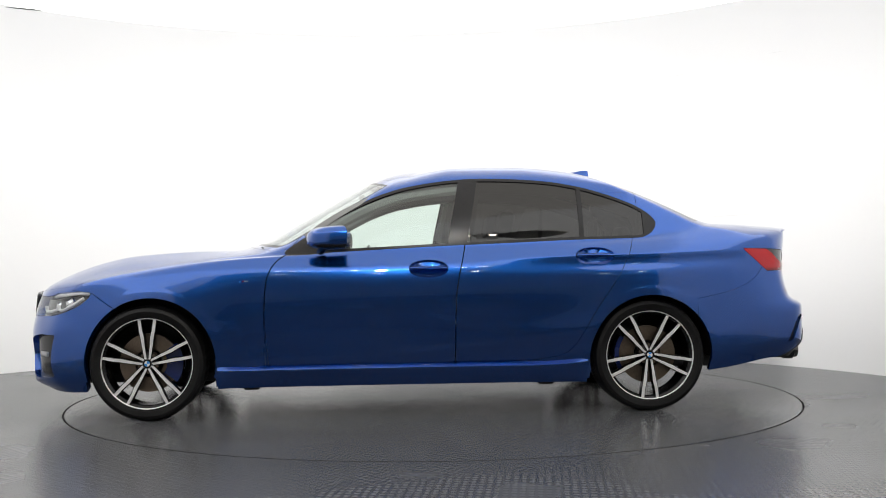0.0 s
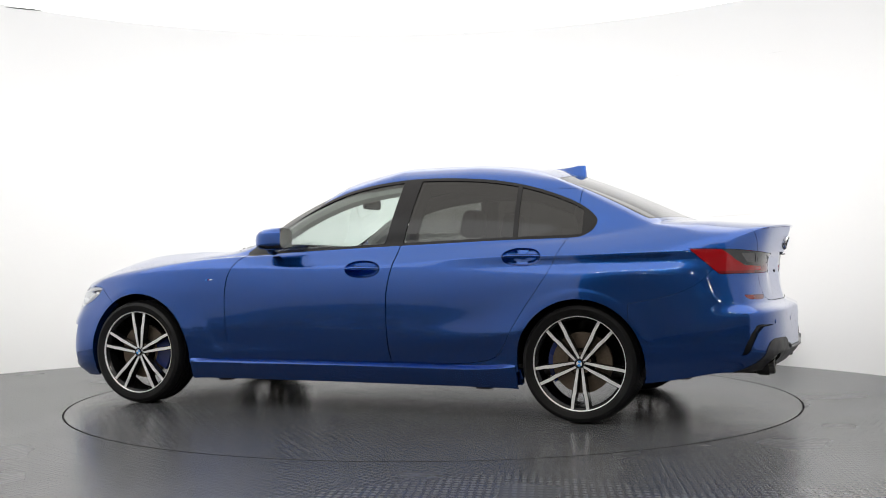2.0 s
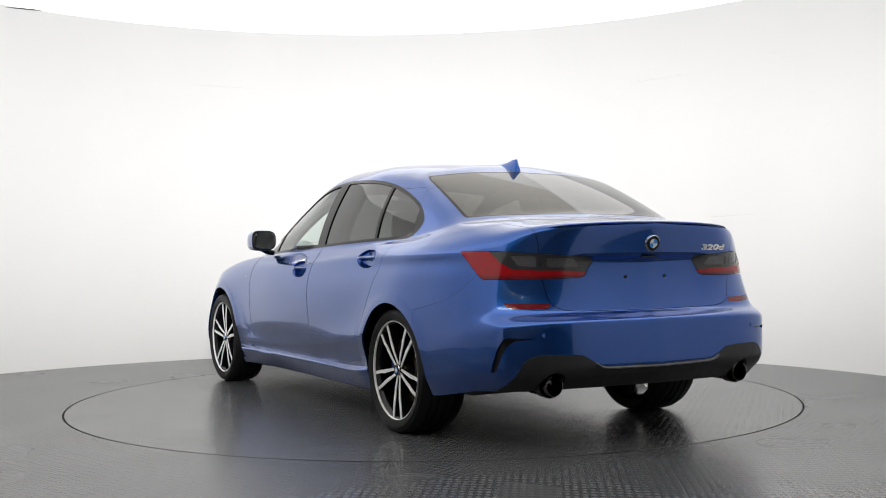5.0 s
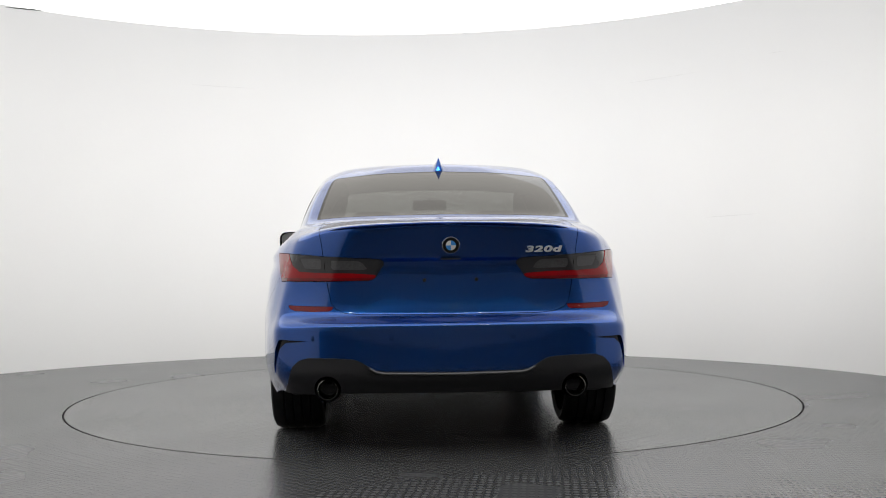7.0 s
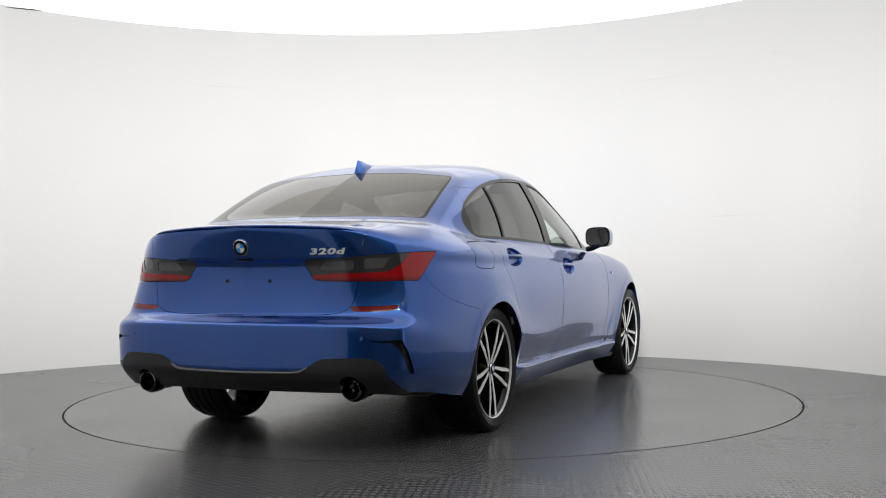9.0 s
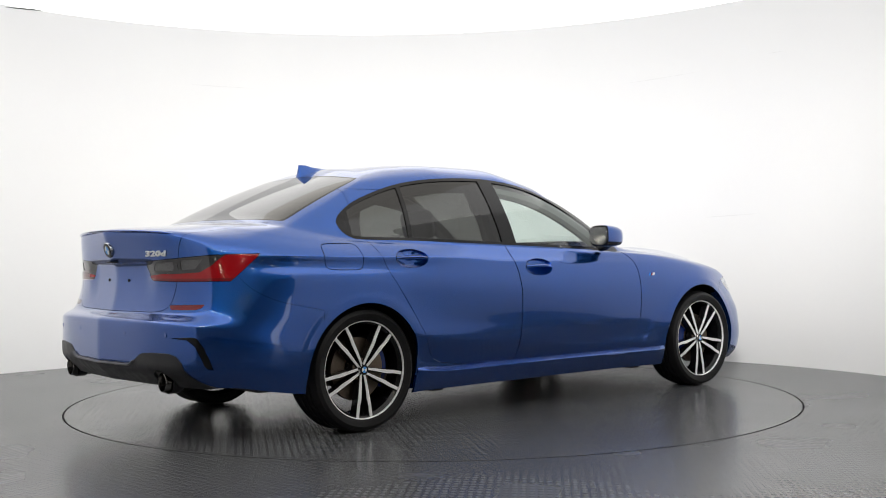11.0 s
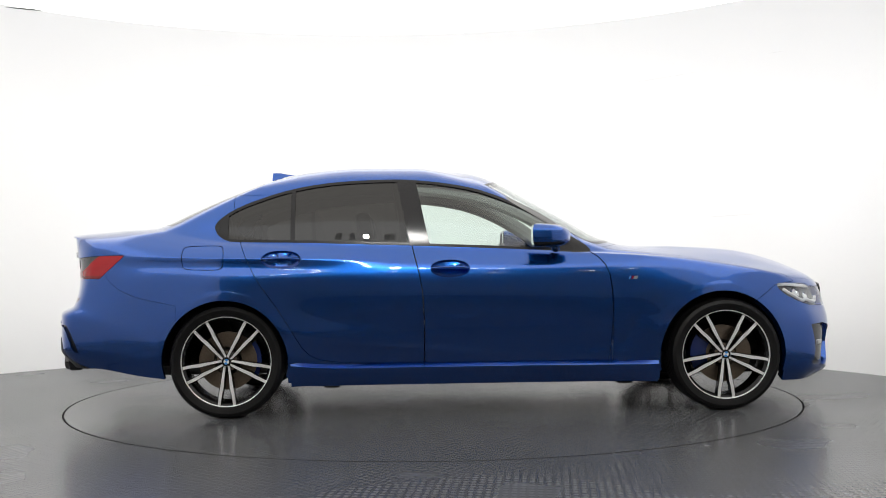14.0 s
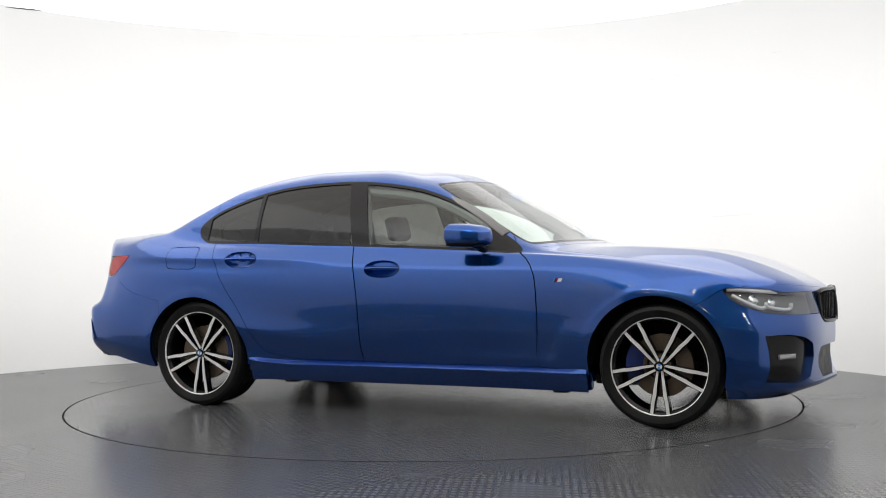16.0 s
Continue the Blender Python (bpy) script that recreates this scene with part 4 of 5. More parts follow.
def build_wheel(car, x, y, width, turn):
    """A wheel with five double spokes; y > 0 is the left flank."""
    flip = 1 if y > 0 else -1
    hub = new("wheel")
    hub.parent = car
    hub.matrix_basis = pose(x, y, 0.3225, 0, 0, 0 if flip > 0 else 180) @ pose(0, 0, 0, 0, turn, 0)
    h = width
    R, r = 0.3225, 0.2545
    bm = bmesh.new()
    prof = [(r, -h), (r + 0.012, -h - 0.006), (R - 0.03, -h - 0.012), (R - 0.012, -h - 0.002), (R, -h + 0.03)]
    for gy in (-0.06, -0.02, 0.02, 0.06):
        yy = gy * h / 0.11 - h / 2 + h / 2
        prof += [(R, yy - 0.006), (R - 0.008, yy - 0.004), (R - 0.008, yy + 0.004), (R, yy + 0.006)]
    prof += [(R, h - 0.03), (R - 0.012, h + 0.002), (R - 0.03, h + 0.012), (r + 0.012, h + 0.006), (r, h)]
    lathe(bm, prof, 96)
    part("tyre", bm, M_RUBBER, hub, "black rubber tyre")
    bm = bmesh.new()
    lathe(bm, [(r + 0.002, -h), (r - 0.008, -h + 0.01), (r - 0.02, -h + 0.05), (r - 0.02, h - 0.03), (r - 0.006, h - 0.012), (r + 0.004, h - 0.008), (r + 0.006, h - 0.002)], 96)
    rim = part("rim", bm, M_RIMBLACK, hub, "black alloy rim with bright spoke faces")
    bm = bmesh.new()
    lathe(bm, [(r - 0.005, h - 0.010), (r - 0.004, h - 0.001), (r, h + 0.001), (r + 0.003, h - 0.004)], 96)
    part("rim_lip", bm, M_RIMFACE, rim, "machined silver rim edge")
    face = h - 0.012
    for k in range(5):
        a = 2 * math.pi * k / 5
        for s in (-1, 1):
            # each spoke runs from the hub to the rim, leaning away from its twin
            for slim, deep, top, mat, nm in ((1.0, 0.045, face - 0.004, M_RIMBLACK, "spoke"), (0.70, 0.010, face, M_RIMFACE, "spoke_face")):
                bm = bmesh.new()
                line = [(s * 0.0115, 0.026), (s * 0.0205, 0.09), (s * 0.0275, 0.150), (s * 0.0355, 0.185), (s * 0.0440, r - 0.003)]
                ws = [slim * w for w in (0.0085, 0.0110, 0.0138, 0.0125, 0.0115)]
                quads = []
                for (px, pz), w in zip(line, ws):
                    dip = -0.014 * (1 - min(pz / 0.19, 1.0)) ** 2
                    quads.append([bm.verts.new((px - w, top + dip, pz)), bm.verts.new((px + w, top + dip, pz)),
                                  bm.verts.new((px + w, top - deep + dip, pz)), bm.verts.new((px - w, top - deep + dip, pz))])
                for q0, q1 in zip(quads, quads[1:]):
                    for c in range(4):
                        bm.faces.new((q0[c], q0[(c + 1) % 4], q1[(c + 1) % 4], q1[c]))
                bm.faces.new(quads[0])
                bm.faces.new(quads[-1][::-1])
                bmesh.ops.recalc_face_normals(bm, faces=bm.faces)
                bmesh.ops.rotate(bm, verts=bm.verts, cent=(0, 0, 0), matrix=Matrix.Rotation(a, 3, "Y"))
                part(nm, bm, mat, rim, smooth=False)
    bm = bmesh.new()
    lathe(bm, [(0.001, face - 0.014), (0.034, face - 0.014), (0.060, face - 0.030), (0.07, face - 0.06)], 40)
    part("hub", bm, M_RIMBLACK, rim)
    bm = bmesh.new()
    lathe(bm, [(0.001, face + 0.002), (0.027, face + 0.002), (0.030, face - 0.004)], 32)
    cap = part("hub_cap", bm, M_CHROME, rim, "round blue and white hub cap")
    build_roundel(cap, 0.0255, face + 0.003, "y")
    for k in range(5):
        a = 2 * math.pi * (k + 0.5) / 5
        bm = bmesh.new()
        m = Matrix.Translation((0.052 * math.sin(a), face - 0.026, 0.052 * math.cos(a))) @ Matrix.Rotation(radians(90), 4, "X")
        bmesh.ops.create_cone(bm, cap_ends=True, segments=6, radius1=0.009, radius2=0.008, depth=0.012, matrix=m)
        part("wheel_bolt", bm, M_STEEL, rim, smooth=False)
    # brake disc and caliper stay with the axle
    bm = bmesh.new()
    lathe(bm, [(0.07, h - 0.11), (0.08, h - 0.075), (0.165, h - 0.075), (0.165, h - 0.105), (0.08, h - 0.105)], 64)
    disc = part("brake_disc", bm, M_STEEL, hub, "worn steel brake disc")
    return hub


def build_roundel(parent, r, at, axis):
    """A plain quartered disc in white and light blue inside a dark ring."""
    bm = bmesh.new()
    steps = 32
    for k in range(4):
        c = bm.verts.new((0, 0, 0))
        ringv = [bm.verts.new((0.62 * r * math.cos(math.pi / 2 * (k + i / 8)), 0, 0.62 * r * math.sin(math.pi / 2 * (k + i / 8)))) for i in range(9)]
        for i in range(8):
            f = bm.faces.new((c, ringv[i + 1], ringv[i]))
            f.material_index = k % 2
    for v in bm.verts:
        v.co.y = at + 0.001
    me = part("emblem", bm, M_WHITE, parent, "quartered blue and white emblem", smooth=False)
    me.data.materials.append(M_BLUE)
    bm = bmesh.new()
    lathe(bm, [(0.62 * r, at + 0.0012), (r * 0.97, at + 0.0012), (r, at)], steps)
    part("emblem_ring", bm, M_BLACK, parent)


def car_empty():
    car = new("saloon_car")
    tagged(car, "metallic blue four-door saloon car with black window trim on a turntable", "car")
    return car


def build_caliper(car, x, y, front):
    bm = bmesh.new()
    s = 1 if y > 0 else -1
    cx = -1 if front else 1
    n = 14
    for k in range(n):
        a0 = -0.62 + 1.24 * k / n
        a1 = -0.62 + 1.24 * (k + 1) / n
        vs = []
        for a in (a0, a1):
            for r in (0.10, 0.19):
                for yy in (0.035, -0.06):
                    vs.append(bm.verts.new((x + cx * r * math.cos(a), y + s * yy, 0.3225 + r * math.sin(a))))
        for q in ((0, 1, 3, 2), (4, 6, 7, 5), (0, 2, 6, 4), (1, 5, 7, 3), (2, 3, 7, 6), (0, 4, 5, 1)):
            bm.faces.new([vs[i] for i in q])
    bmesh.ops.remove_doubles(bm, verts=bm.verts, dist=1e-5)
    bmesh.ops.recalc_face_normals(bm, faces=bm.faces)
    part("brake_caliper", bm, M_CALIPER, car, "dark blue brake caliper", smooth=True)


car = car_empty()
SKIN = build_body(car)
build_wheel(car, 1.4265, 0.765, 0.108, 0)
build_wheel(car, -1.4265, 0.755, 0.122, 36)
build_wheel(car, 1.4265, -0.765, 0.108, 36)
build_wheel(car, -1.4265, -0.755, 0.122, 36)
for sx in (1, -1):
    for sy in (1, -1):
        build_caliper(car, 1.4265 * sx, 0.765 * sy, sx > 0)


# ---------- what hides under and inside the body ----------
def build_under(car):
    bm = bmesh.new()
    # floor pan between the wheels and the dark wheel houses
    box(bm, -1.0, 1.0, -0.72, 0.72, 0.195, 0.24, 0.01)
    box(bm, 1.0, 2.02, -0.55, 0.55, 0.185, 0.24, 0.01)
    box(bm, -2.15, -1.0, -0.55, 0.55, 0.30, 0.36, 0.01)
    part("underbody", bm, M_DARK, car, "black underbody")
    for xx in (0.86, -0.84):
        for s in (1, -1):
            bm = bmesh.new()
            box(bm, xx - 0.045, xx + 0.045, s * 0.73 - 0.03, s * 0.73 + 0.03, 0.152, 0.200, 0.008)
            part("jacking_point", bm, M_DARK, car, "black jacking block under the sill")
    for x, z, r in (ARCH_F, ARCH_R):
        for s in (1, -1):
            bm = bmesh.new()
            n = 28
            rows = []
            for k in range(n + 1):
                a = radians(-3 + 186 * k / n)
                rows.append([bm.verts.new((x + rr * math.cos(a), s * yy, z + rr * math.sin(a))) for rr, yy in ((r + 0.012, 0.862), (r + 0.03, 0.84), (r + 0.03, 0.52), (0.02, 0.52))])
            for a, b in zip(rows, rows[1:]):
                for k in range(3):
                    bm.faces.new((a[k], a[k + 1], b[k + 1], b[k]))
            part("wheel_arch_liner", bm, M_DARK, car, "black wheel arch liner")


build_under(car)


def flank_at(x, z):
    """The skin's y and outward normal at a place on the flank."""
    ok = (SKIN[:, 6] > 0.9) & (SKIN[:, 6] < 2.3) & (SKIN[:, 1] > 0.4)
    d = np.where(ok, np.hypot(SKIN[:, 0] - x, SKIN[:, 2] - z), 9)
    k = np.argsort(d)[:4]
    w = 1 / (d[k] + 1e-4)
    return float((SKIN[k, 1] * w).sum() / w.sum())


def tail_at(y, z):
    ok = (SKIN[:, 6] > 2.0) & (SKIN[:, 7] > 3.5)
    d = np.where(ok, np.hypot(SKIN[:, 1] - abs(y), SKIN[:, 2] - z), 9)
    k = np.argsort(d)[:4]
    w = 1 / (d[k] + 1e-4)
    return float((SKIN[k, 0] * w).sum() / w.sum())


def on_tail(y, z, lift=0.004):
    """A pose lying on the tail: x to the viewer's right, y up, z outwards."""
    def at(yy, zz):
        return Vector((tail_at(yy, zz), yy, zz))
    right = (at(y - 0.16, z) - at(y, z)) if y else Vector((0, -1, 0))
    right.normalize()
    up = (at(y - 0.08, z + 0.03) - at(y - 0.08, z - 0.02)).normalized()
    out = right.cross(up).normalized()
    up = out.cross(right)
    m = Matrix((right, up, out)).transposed().to_4x4()
    return Matrix.Translation(at(y, z) + out * lift) @ m


def roof_at(x):
    ok = (SKIN[:, 1] < 0.02) & (SKIN[:, 7] < 2.0)
    p = SKIN[ok]
    k = np.argsort(np.abs(p[:, 0] - x))[:3]
    return float(p[k, 2].mean())


def build_skirts(car):
    """Side skirts with a ledge on top, tapering at both ends."""
    section = [(0.298, -0.008), (0.290, 0.006), (0.281, 0.022), (0.274, 0.031), (0.268, 0.033), (0.258, 0.031), (0.225, 0.018), (0.192, 0.004), (0.170, -0.010), (0.166, -0.06)]
    xs = np.linspace(1.038, -1.066, 60)
    fits = []
    for zz, out in section:
        sx = np.linspace(-1.03, 1.0, 13)
        fits.append(np.polyfit(sx, [flank_at(v, max(zz, 0.18)) for v in sx], 4))
    for s in (1, -1):
        bm = bmesh.new()
        rows = []
        for xx in xs:
            end = min(1.0, (1.038 - xx) / 0.10 + 0.35, (xx + 1.066) / 0.10 + 0.35)
            rise = 0.020 * max(0.0, (-0.70 - xx) / 0.36) ** 2
            rows.append([bm.verts.new((xx, s * (np.polyval(f, xx) + out * end), zz + rise * (zz > 0.2))) for f, (zz, out) in zip(fits, section)])
        for a, b in zip(rows, rows[1:]):
            for k in range(len(section) - 1):
                bm.faces.new((a[k], a[k + 1], b[k + 1], b[k]))
        bm.faces.new(rows[0])
        bm.faces.new(rows[-1])
        bmesh.ops.recalc_face_normals(bm, faces=bm.faces)
        part("side_skirt", bm, M_PAINT, car, "blue side skirt with a raised ledge")


def build_handles(car):
    for hx, hz in HANDLES:
        for s in (1, -1):
            bm = bmesh.new()
            rows = []
            for f, dep in ((1.01, 0.0), (0.97, 0.006), (0.90, 0.018), (0.75, 0.028), (0.45, 0.033), (0.02, 0.034)):
                pts = oval(0, 0, 0.112 * f, 0.050 * f)
                rows.append([bm.verts.new((hx + px, s * (flank_at(hx + px, hz + pz) - dep), hz + pz)) for px, pz in pts])
            for a, b in zip(rows, rows[1:]):
                n = len(a)
                for k in range(n):
                    bm.faces.new((a[k], a[(k + 1) % n], b[(k + 1) % n], b[k]))
            bm.faces.new(rows[-1])
            bmesh.ops.recalc_face_normals(bm, faces=bm.faces)
            if s * sum(f.normal.y for f in bm.faces) < 0:
                bmesh.ops.reverse_faces(bm, faces=bm.faces)
            cup = part("handle_cup", bm, M_PAINT, car)
            bm = bmesh.new()
            line, n = [], 14
            for k in range(n + 1):
                t = k / n * 2 - 1
                px = hx + 0.100 * t
                line.append((px, s * (flank_at(px, hz + 0.006) + 0.014 * (1 - t ** 4) - 0.012), hz + 0.008 - 0.004 * t * t))
            tube(bm, line, 0.017, 12, 0.55)
            part("door_handle", bm, M_PAINT, car, "blue pull handle")


def build_mirrors(car):
    for s in (1, -1):
        bm = bmesh.new()
        rows, n = [], 28
        # slices from the flat rear face to the rounded nose
        for px, f, dz in ((0.312, 0.90, 0.0), (0.318, 0.97, 0.0), (0.345, 1.0, 0.0), (0.40, 0.99, -0.002), (0.45, 0.92, -0.004), (0.485, 0.78, -0.007), (0.505, 0.55, -0.01), (0.513, 0.25, -0.012)):
            row = []
            for k in range(n):
                a = 2 * math.pi * k / n
                c, q = math.cos(a), math.sin(a)
                yy = 0.086 * f * math.copysign(abs(c) ** 0.62, c)
                zz = 0.066 * f * math.copysign(abs(q) ** 0.62, q)
                sweep = 0.045 * (yy / 0.086) if px > 0.33 else 0.0
                row.append(bm.verts.new((px - sweep, s * (0.948 + yy), 1.018 + dz + zz)))
            rows.append(row)
        for a, b in zip(rows, rows[1:]):
            for k in range(n):
                f = bm.faces.new((a[k], a[(k + 1) % n], b[(k + 1) % n], b[k]))
                mid = sum((v.co.z for v in f.verts)) / 4
                f.material_index = 1 if mid < 0.978 or max(v.co.x for v in f.verts) < 0.32 else 0
        bm.faces.new(rows[0]).material_index = 1
        bm.faces.new(rows[-1])
        bmesh.ops.recalc_face_normals(bm, faces=bm.faces)
        ob = part("door_mirror", bm, M_PAINT, car, "blue door mirror with black lower edge")
        ob.data.materials.append(M_BLACK)
        bm = bmesh.new()
        pts = [bm.verts.new((0.309, s * (0.948 + 0.073 * math.copysign(abs(math.cos(a)) ** 0.6, math.cos(a))), 1.018 + 0.054 * math.copysign(abs(math.sin(a)) ** 0.6, math.sin(a))))
               for a in (2 * math.pi * k / n for k in range(n))]
        f = bm.faces.new(pts)
        if f.normal.x > 0:
            f.normal_flip()
        part("mirror_glass", bm, M_CHROME, ob, "mirror glass", smooth=False)
        bm = bmesh.new()
        tube(bm, [(0.455, s * 0.835, 0.938), (0.45, s * 0.875, 0.945), (0.435, s * 0.92, 0.965)], 0.026, 12, 0.7)
        part("mirror_foot", bm, M_BLACK, ob, "black mirror foot")


def build_fin(car):
    bm = bmesh.new()
    rows = []
    for f in (0.0, 0.25, 0.5, 0.75, 0.92, 1.0):
        x0, x1 = -1.000 - 0.20 * f ** 0.9, -1.262 + 0.012 * f
        w = 0.036 * (1 - f) ** 1.1 + 0.004
        row = []
        for k in range(20):
            a = 2 * math.pi * k / 20
            c, q = math.cos(a), math.sin(a)
            px = (x0 + x1) / 2 + (x0 - x1) / 2 * c
            row.append(bm.verts.new((px, w * math.copysign(abs(q) ** 0.55, q) * (0.80 - 0.20 * c), (roof_at(px) - 0.004) * (1 - f) + 1.449 * f)))
        rows.append(row)
    for a, b in zip(rows, rows[1:]):
        for k in range(20):
            bm.faces.new((a[k], a[(k + 1) % 20], b[(k + 1) % 20], b[k]))
    bm.faces.new(rows[-1])
    bmesh.ops.recalc_face_normals(bm, faces=bm.faces)
    part("roof_antenna", bm, M_PAINT, car, "blue shark fin antenna")


M_SMOKECHROME = plain("smoked_chrome", (0.16, 0.155, 0.15), 0.12, metal=1.0, grain=0.1)
M_GREYTRIM = plain("satin_dark_grey", (0.10, 0.10, 0.105), 0.3, grain=0.1, spec=0.5)
M_LETTER = plain("satin_silver", (0.8, 0.8, 0.8), 0.3, metal=0.4, grain=0.04)


def build_tail(car):
    # lip on the boot
    bm = bmesh.new()
    line = [(-2.275, 0.575, 1.012), (-2.325, 0.540, 1.030), (-2.375, 0.45, 1.043), (-2.425, 0.25, 1.053), (-2.443, 0.0, 1.057)]
    line = line + [(x, -y, z) for x, y, z in line[-2::-1]]
    tube(bm, spline(line, 6), 0.015, 10, 0.40)
    part("boot_spoiler", bm, M_PAINT, car, "slim blue boot lip spoiler")
    # exhausts
    for s in (1, -1):
        bm = bmesh.new()
        lathe(bm, [(0.038, -0.10), (0.040, 0.0), (0.043, 0.006), (0.047, 0.004), (0.049, -0.004), (0.049, -0.16)], 36, "x")
        bmesh.ops.rotate(bm, verts=bm.verts, cent=(0, 0, 0), matrix=Matrix.Rotation(math.pi, 3, "Z"))
        cup = bmesh.new()
        lathe(cup, [(0.062, 0.0), (0.061, -0.05), (0.050, -0.07), (0.040, -0.072)], 36, "x")
        bmesh.ops.rotate(cup, verts=cup.verts, cent=(0, 0, 0), matrix=Matrix.Rotation(math.pi, 3, "Z"))
        part("exhaust_recess", cup, M_PLASTIC, car, "black recess round the exhaust").matrix_basis = pose(-2.378, s * 0.560, 0.318)
        pipe = part("exhaust_pipe", bm, M_SMOKECHROME, car, "dark chrome exhaust pipe")
        pipe.matrix_basis = pose(-2.402, s * 0.560, 0.314)
    # raised edge of the diffuser
    bm = bmesh.new()
    edge = [(0.37, 0.412), (0.335, 0.394), (0.29, 0.388), (0.15, 0.386), (0.0, 0.385)]
    edge = edge + [(-y, z) for y, z in edge[-2::-1]]
    tube(bm, [(tail_at(y, z) - 0.006, y, z) for y, z in spline(edge, 5)], 0.010, 8, 0.6)
    part("diffuser_edge", bm, M_GREYTRIM, car, "satin dark grey diffuser edge")
    # emblem
    bm = bmesh.new()
    lathe(bm, [(0.001, 0.006), (0.034, 0.006), (0.040, 0.003), (0.042, -0.006)], 40)
    e = part("boot_emblem", bm, M_CHROME, car, "round emblem with a chrome rim")
    build_roundel(e, 0.037, 0.0065, "y")
    e.matrix_basis = on_tail(0.0, 0.958, 0.002) @ Matrix.Rotation(radians(90), 4, "X")
    # model lettering
    cu = bpy.data.curves.new("lettering", "FONT")
    cu.body, cu.size, cu.extrude, cu.shear, cu.space_character = "320d", 0.044, 0.003, 0.15, 1.12
    cu.offset = 0.0016
    tmp = bpy.data.objects.new("tmp", cu)
    me = bpy.data.meshes.new_from_object(tmp)
    bpy.data.objects.remove(tmp)
    me.materials.append(M_LETTER)
    ob = new("lettering", me)
    ob.parent = car
    tagged(ob, "chrome model number 320d")
    ob.matrix_basis = on_tail(-0.340, 0.924) @ Matrix.Diagonal((1.75, 0.86, 1, 1))
    # plate screws and parking sensors
    for y in (0.118, -0.118):
        bm = bmesh.new()
        lathe(bm, [(0.001, 0.004), (0.007, 0.003), (0.010, -0.004)], 14, "x")
        bmesh.ops.rotate(bm, verts=bm.verts, cent=(0, 0, 0), matrix=Matrix.Rotation(math.pi, 3, "Z"))
        o = part("plate_screw", bm, M_DARK, car, "dark plate screw")
        o.matrix_basis = pose(tail_at(y, 0.80) - 0.001, y, 0.80)
    for y in (0.62, 0.27, -0.27, -0.62):
        bm = bmesh.new()
        lathe(bm, [(0.001, 0.002), (0.011, 0.002), (0.0125, 0.0), (0.0125, -0.01)], 20, "x")
        bmesh.ops.rotate(bm, verts=bm.verts, cent=(0, 0, 0), matrix=Matrix.Rotation(math.pi, 3, "Z"))
        o = part("parking_sensor", bm, M_PAINT, car)
        o.matrix_basis = pose(tail_at(y, 0.545) + 0.0012, y, 0.545)
    # camera bar above the plate hollow
    bm = bmesh.new()
    box(bm, -2.415, -2.385, -0.045, 0.045, 0.891, 0.897, 0.002)
    part("boot_release", bm, M_DARK, car, "black boot release button")


def build_badges(car):
    for s in (1, -1):
        x0, z0 = 0.889, 0.771
        y0 = flank_at(x0, z0)
        for k, mat in enumerate((M_BLUE, M_CALIPER, M_RED, M_CHROME)):
            bm = bmesh.new()
            w = 0.007 if k < 3 else 0.022
            off = k * 0.008 if k < 3 else 0.026
            pts = [(off, -0.009), (off + w, -0.009), (off + w + 0.008, 0.009), (off + 0.008, 0.009)]
            slab(bm, pts, 0.004, Matrix.Translation((x0 + 0.025, s * (y0 + 0.002) - (0.002 if s > 0 else 0.002), z0)) @ Matrix.Rotation(math.pi if s > 0 else 0, 4, "Z") @ Matrix.Translation((0 if s > 0 else -0.05, 0, 0)))
            part("fender_badge", bm, mat, car, "small striped fender badge", smooth=False)


def build_front(car):
    for s in (1, -1):
        # frame and slats of one kidney
        bm = bmesh.new()
        line = [(2.232 - 0.24 * max(y, 0) ** 1.6 * 1.35 - 0.10 * max(z - 0.60, 0), s * y, z) for y, z in KIDNEY]
        tube(bm, line + line[:2], 0.011, 8)
        k = part("grille", bm, M_BLACK, car, "black kidney shaped grille frame")
        for i in range(8):
            y = 0.055 + 0.033 * i
            xx = 2.228 - 0.33 * y ** 1.6
            bm = bmesh.new()
            box(bm, xx - 0.03, xx, s * y - 0.005, s * y + 0.005, 0.548 + (0.02 if i > 6 else 0), 0.692, 0.002)
            part("slat", bm, M_BLACK, k)
        bm = bmesh.new()
        box(bm, -0.01, 0.014, -0.066, 0.066, -0.014, 0.014, 0.006, 2, pose(2.036, s * 0.665, 0.372, 0, 0, s * 30))
        part("fog_lamp", bm, M_GREY, car, "slim front fog lamp")
        bm = bmesh.new()
        for r in range(5):
            for c in range(7):
                yy, zz = 0.52 + 0.042 * c + 0.02 * (r % 2), 0.262 + 0.024 * r
                bmesh.ops.create_cone(bm, cap_ends=True, segments=6, radius1=0.011, radius2=0.009, depth=0.012,
                                      matrix=Matrix.Translation((2.155 - 0.62 * (yy - 0.45) - 0.03, s * yy, zz)) @ Matrix.Rotation(radians(s * -35), 4, "Z") @ Matrix.Rotation(radians(90), 4, "Y"))
        tagged(part("intake_grid", bm, M_PLASTIC, car, "black honeycomb intake grid"), kind="stuff")
    # wipers
    for y0, y1 in ((0.62, 0.02), (-0.02, -0.55)):
        bm = bmesh.new()
        tube(bm, [(0.90 - 0.26 * y * y, y, 0.972 - 0.02 * y * y) for y in (y0, (y0 + y1) / 2, y1)], 0.006, 6)
        part("wiper", bm, M_DARK, car, "black wiper arm")


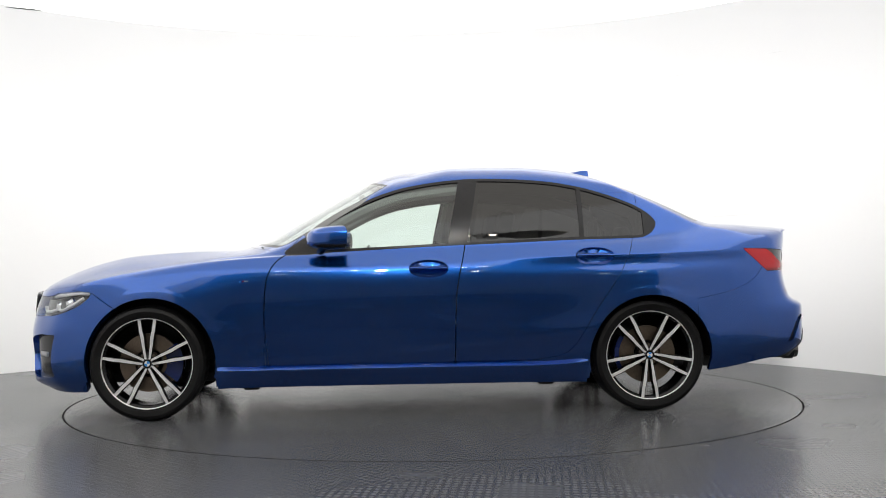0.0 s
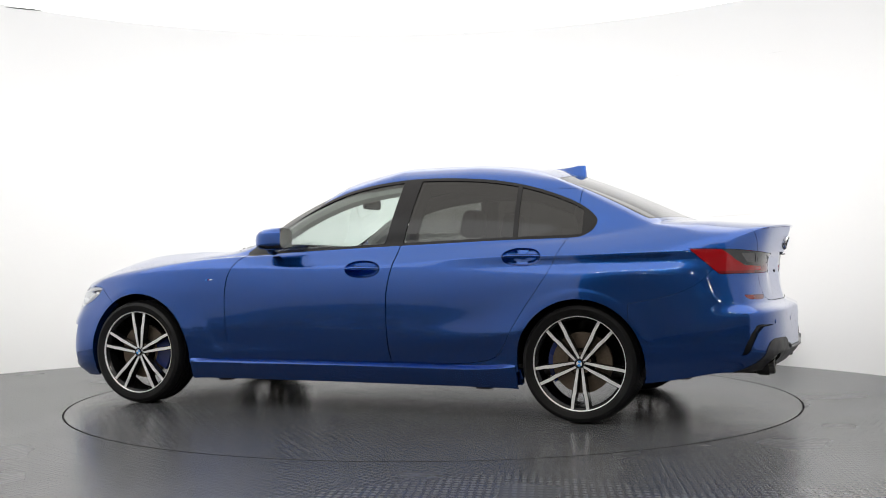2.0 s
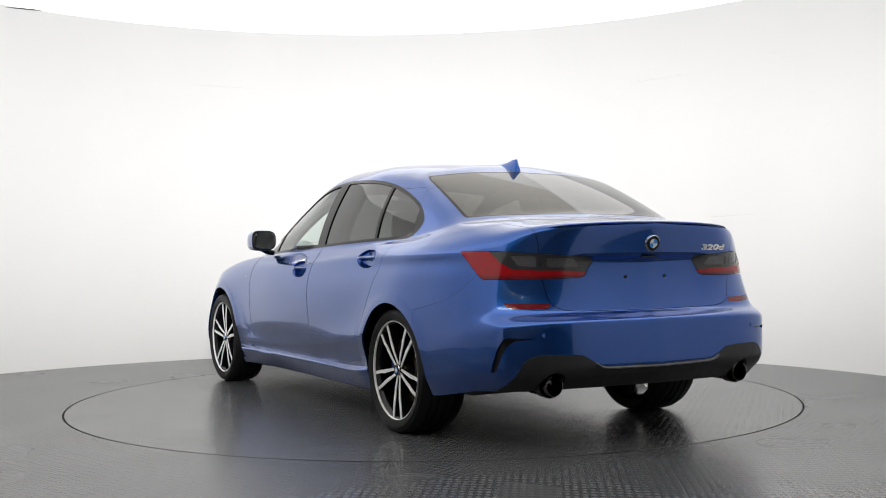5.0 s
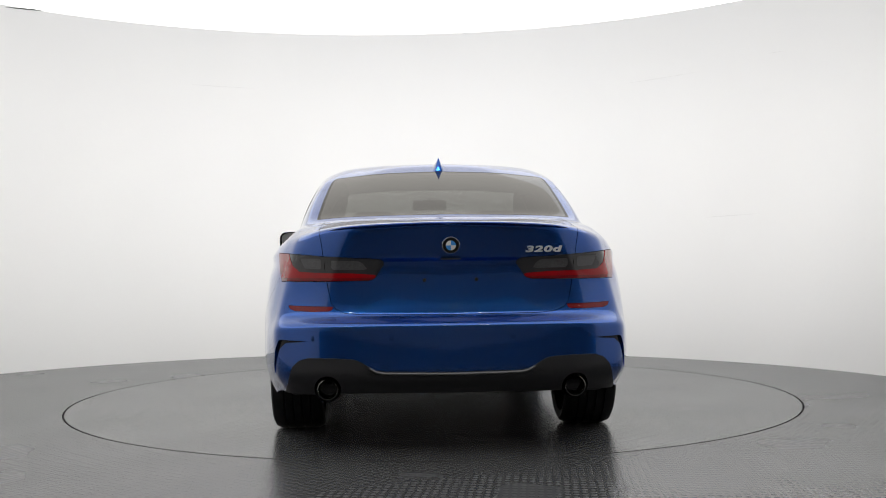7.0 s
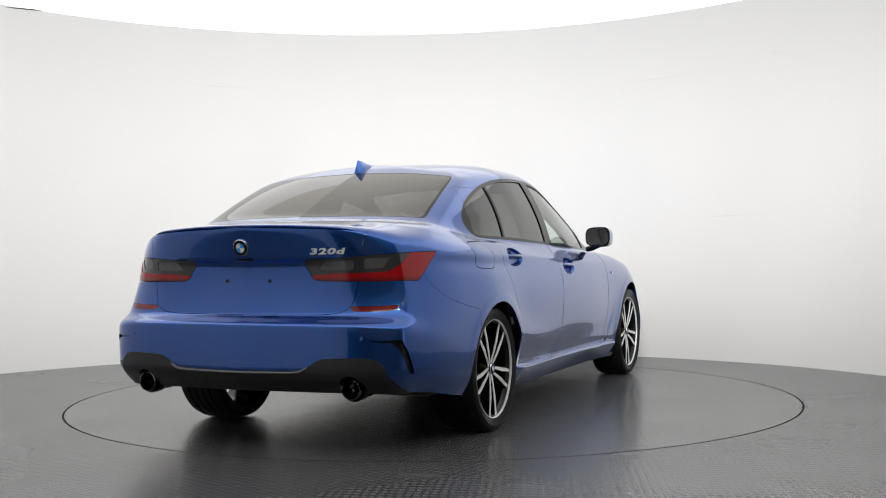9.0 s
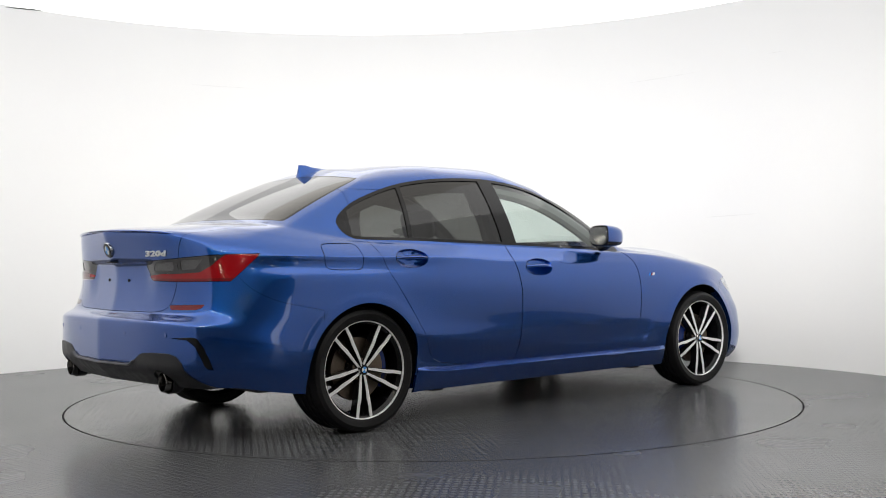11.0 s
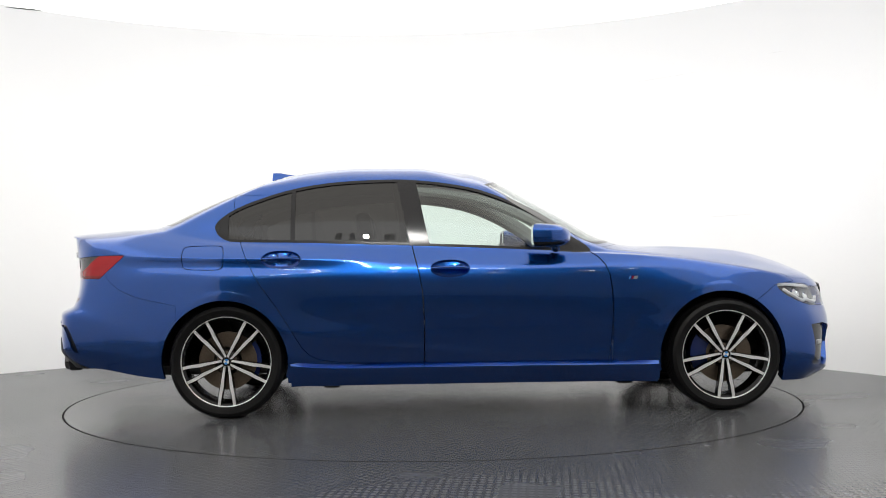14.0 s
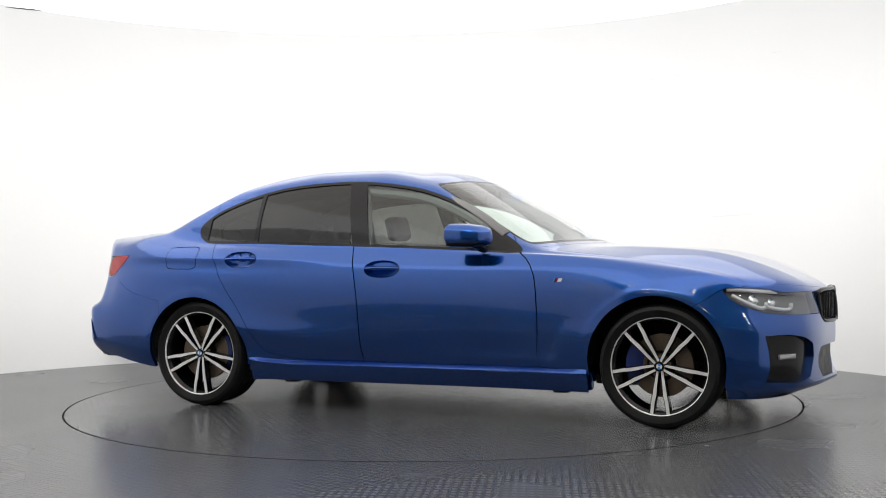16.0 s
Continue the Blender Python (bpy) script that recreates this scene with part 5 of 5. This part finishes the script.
def build_cabin(car):
    for s in (1, -1):
        bm = bmesh.new()
        box(bm, -0.42, 0.12, s * 0.37 - 0.25, s * 0.37 + 0.25, 0.34, 0.50, 0.05, 3)
        seat = part("front_seat", bm, M_SEAT, car, "black leather front seat")
        bm = bmesh.new()
        box(bm, -0.07, 0.07, -0.24, 0.24, 0.0, 0.60, 0.06, 3, pose(-0.42, s * 0.37, 0.40, 0, -20, 0))
        part("backrest", bm, M_SEAT, seat)
        bm = bmesh.new()
        box(bm, -0.045, 0.045, -0.125, 0.125, 0.0, 0.17, 0.04, 3, pose(-0.635, s * 0.37, 1.01, 0, -12, 0))
        part("headrest", bm, M_SEAT, seat)
        bm = bmesh.new()
        box(bm, -0.04, 0.04, -0.12, 0.12, 0.0, 0.13, 0.035, 3, pose(-1.53, s * 0.36, 0.96, 0, -12, 0))
        part("rear_headrest", bm, M_SEAT, car)
    bm = bmesh.new()
    box(bm, -1.45, -0.95, -0.64, 0.64, 0.34, 0.50, 0.05, 3)
    part("rear_bench", bm, M_SEAT, car, "black leather rear bench")
    bm = bmesh.new()
    box(bm, -0.06, 0.06, -0.62, 0.62, 0.0, 0.58, 0.05, 3, pose(-1.36, 0, 0.42, 0, -17, 0))
    part("rear_backrest", bm, M_SEAT, car)
    bm = bmesh.new()
    box(bm, -1.86, -1.50, -0.62, 0.62, 0.93, 0.97, 0.01)
    part("parcel_shelf", bm, M_CABIN, car, "black parcel shelf")
    bm = bmesh.new()
    box(bm, 0.42, 0.86, -0.70, 0.70, 0.60, 0.925, 0.06, 3)
    part("dashboard", bm, M_CABIN, car, "black dashboard")
    bm = bmesh.new()
    box(bm, -0.6, 0.45, -0.10, 0.10, 0.25, 0.56, 0.03)
    part("centre_console", bm, M_CABIN, car)
    bm = bmesh.new()
    box(bm, -2.0, 0.95, -0.76, 0.76, 0.24, 0.30, 0.02)
    part("cabin_floor", bm, M_CABIN, car)
    # cloth trim along the roof rails, round the doors and on the centre posts
    for s in (1, -1):
        top = [(x, z) for x, z in DLO if z > 1.0 and -1.5 < x < 0.56]
        top = sorted(top, key=lambda p: -p[0])
        bm = bmesh.new()
        tube(bm, [(x, s * (0.735 - 0.38 * (z - 0.95)), z - 0.035) for x, z in top], 0.050, 10)
        part("roof_rail_trim", bm, M_LINING, car, "grey cloth roof rail trim")
        bm = bmesh.new()
        tube(bm, [(-0.355, s * 0.735, 0.93), (-0.385, s * 0.69, 1.12), (-0.42, s * 0.60, 1.32)], 0.062, 10)
        part("centre_post_trim", bm, M_CABIN, car, "black centre post trim")
    # steering wheel on the right-hand side
    bm = bmesh.new()
    ringp = [(0.0, 0.18 * math.cos(2 * math.pi * k / 32), 0.18 * math.sin(2 * math.pi * k / 32)) for k in range(33)]
    tube(bm, ringp, 0.016, 8)
    box(bm, -0.02, 0.03, -0.06, 0.06, -0.05, 0.04, 0.015)
    for a in (0, 180, 270):
        box(bm, -0.008, 0.008, 0.03, 0.175, -0.015, 0.015, 0.004, 2, pose(0, 0, 0, a, 0, 0))
    sw = part("steering_wheel", bm, M_SEAT, car, "black steering wheel")
    sw.matrix_basis = pose(0.25, -0.37, 0.80, 0, -22, 0)
    bm = bmesh.new()
    box(bm, -0.015, 0.015, -0.115, 0.115, -0.035, 0.035, 0.014, 3, pose(0.20, 0, 1.25, 0, 0, 0))
    box(bm, 0.0, 0.03, -0.012, 0.012, 0.02, 0.055, 0.004, 2, pose(0.21, 0, 1.25, 0, 0, 0))
    part("inner_mirror", bm, M_DARK, car, "black inner mirror")


build_skirts(car)
build_handles(car)
build_mirrors(car)
build_fin(car)
build_tail(car)
build_badges(car)
build_front(car)
build_cabin(car)


# ---------- how the car and the turntable turn ----------
ANGLES = [(0.0, 183.3), (0.5, 176.9), (1.0, 170.5), (1.5, 164.15), (2.0, 157.65), (2.5, 151.1), (3.0, 144.55), (3.5, 138.0), (4.0, 131.5), (4.5, 124.95), (5.0, 118.4),
          (5.5, 111.85), (6.0, 105.3), (6.5, 98.75), (7.0, 92.15), (7.5, 85.6), (8.0, 79.05), (8.5, 72.55), (9.0, 66.0), (9.5, 59.5), (10.0, 53.0), (10.5, 46.45),
          (11.0, 39.95), (11.5, 33.45), (12.0, 27.0), (12.5, 20.7), (13.0, 14.4), (13.5, 8.0), (14.0, 1.6), (14.5, -4.8), (15.0, -11.2), (15.5, -17.6), (16.0, -23.95)]
AHEAD = 0.2297


def motions():
    walk(car, [(t, pose(AHEAD * math.cos(radians(a)), AHEAD * math.sin(radians(a)), 0, 0, 0, a)) for t, a in ANGLES])
    walk(turntable, [(t, pose(0, 0, 0, 0, 0, a)) for t, a in ANGLES])


motions()
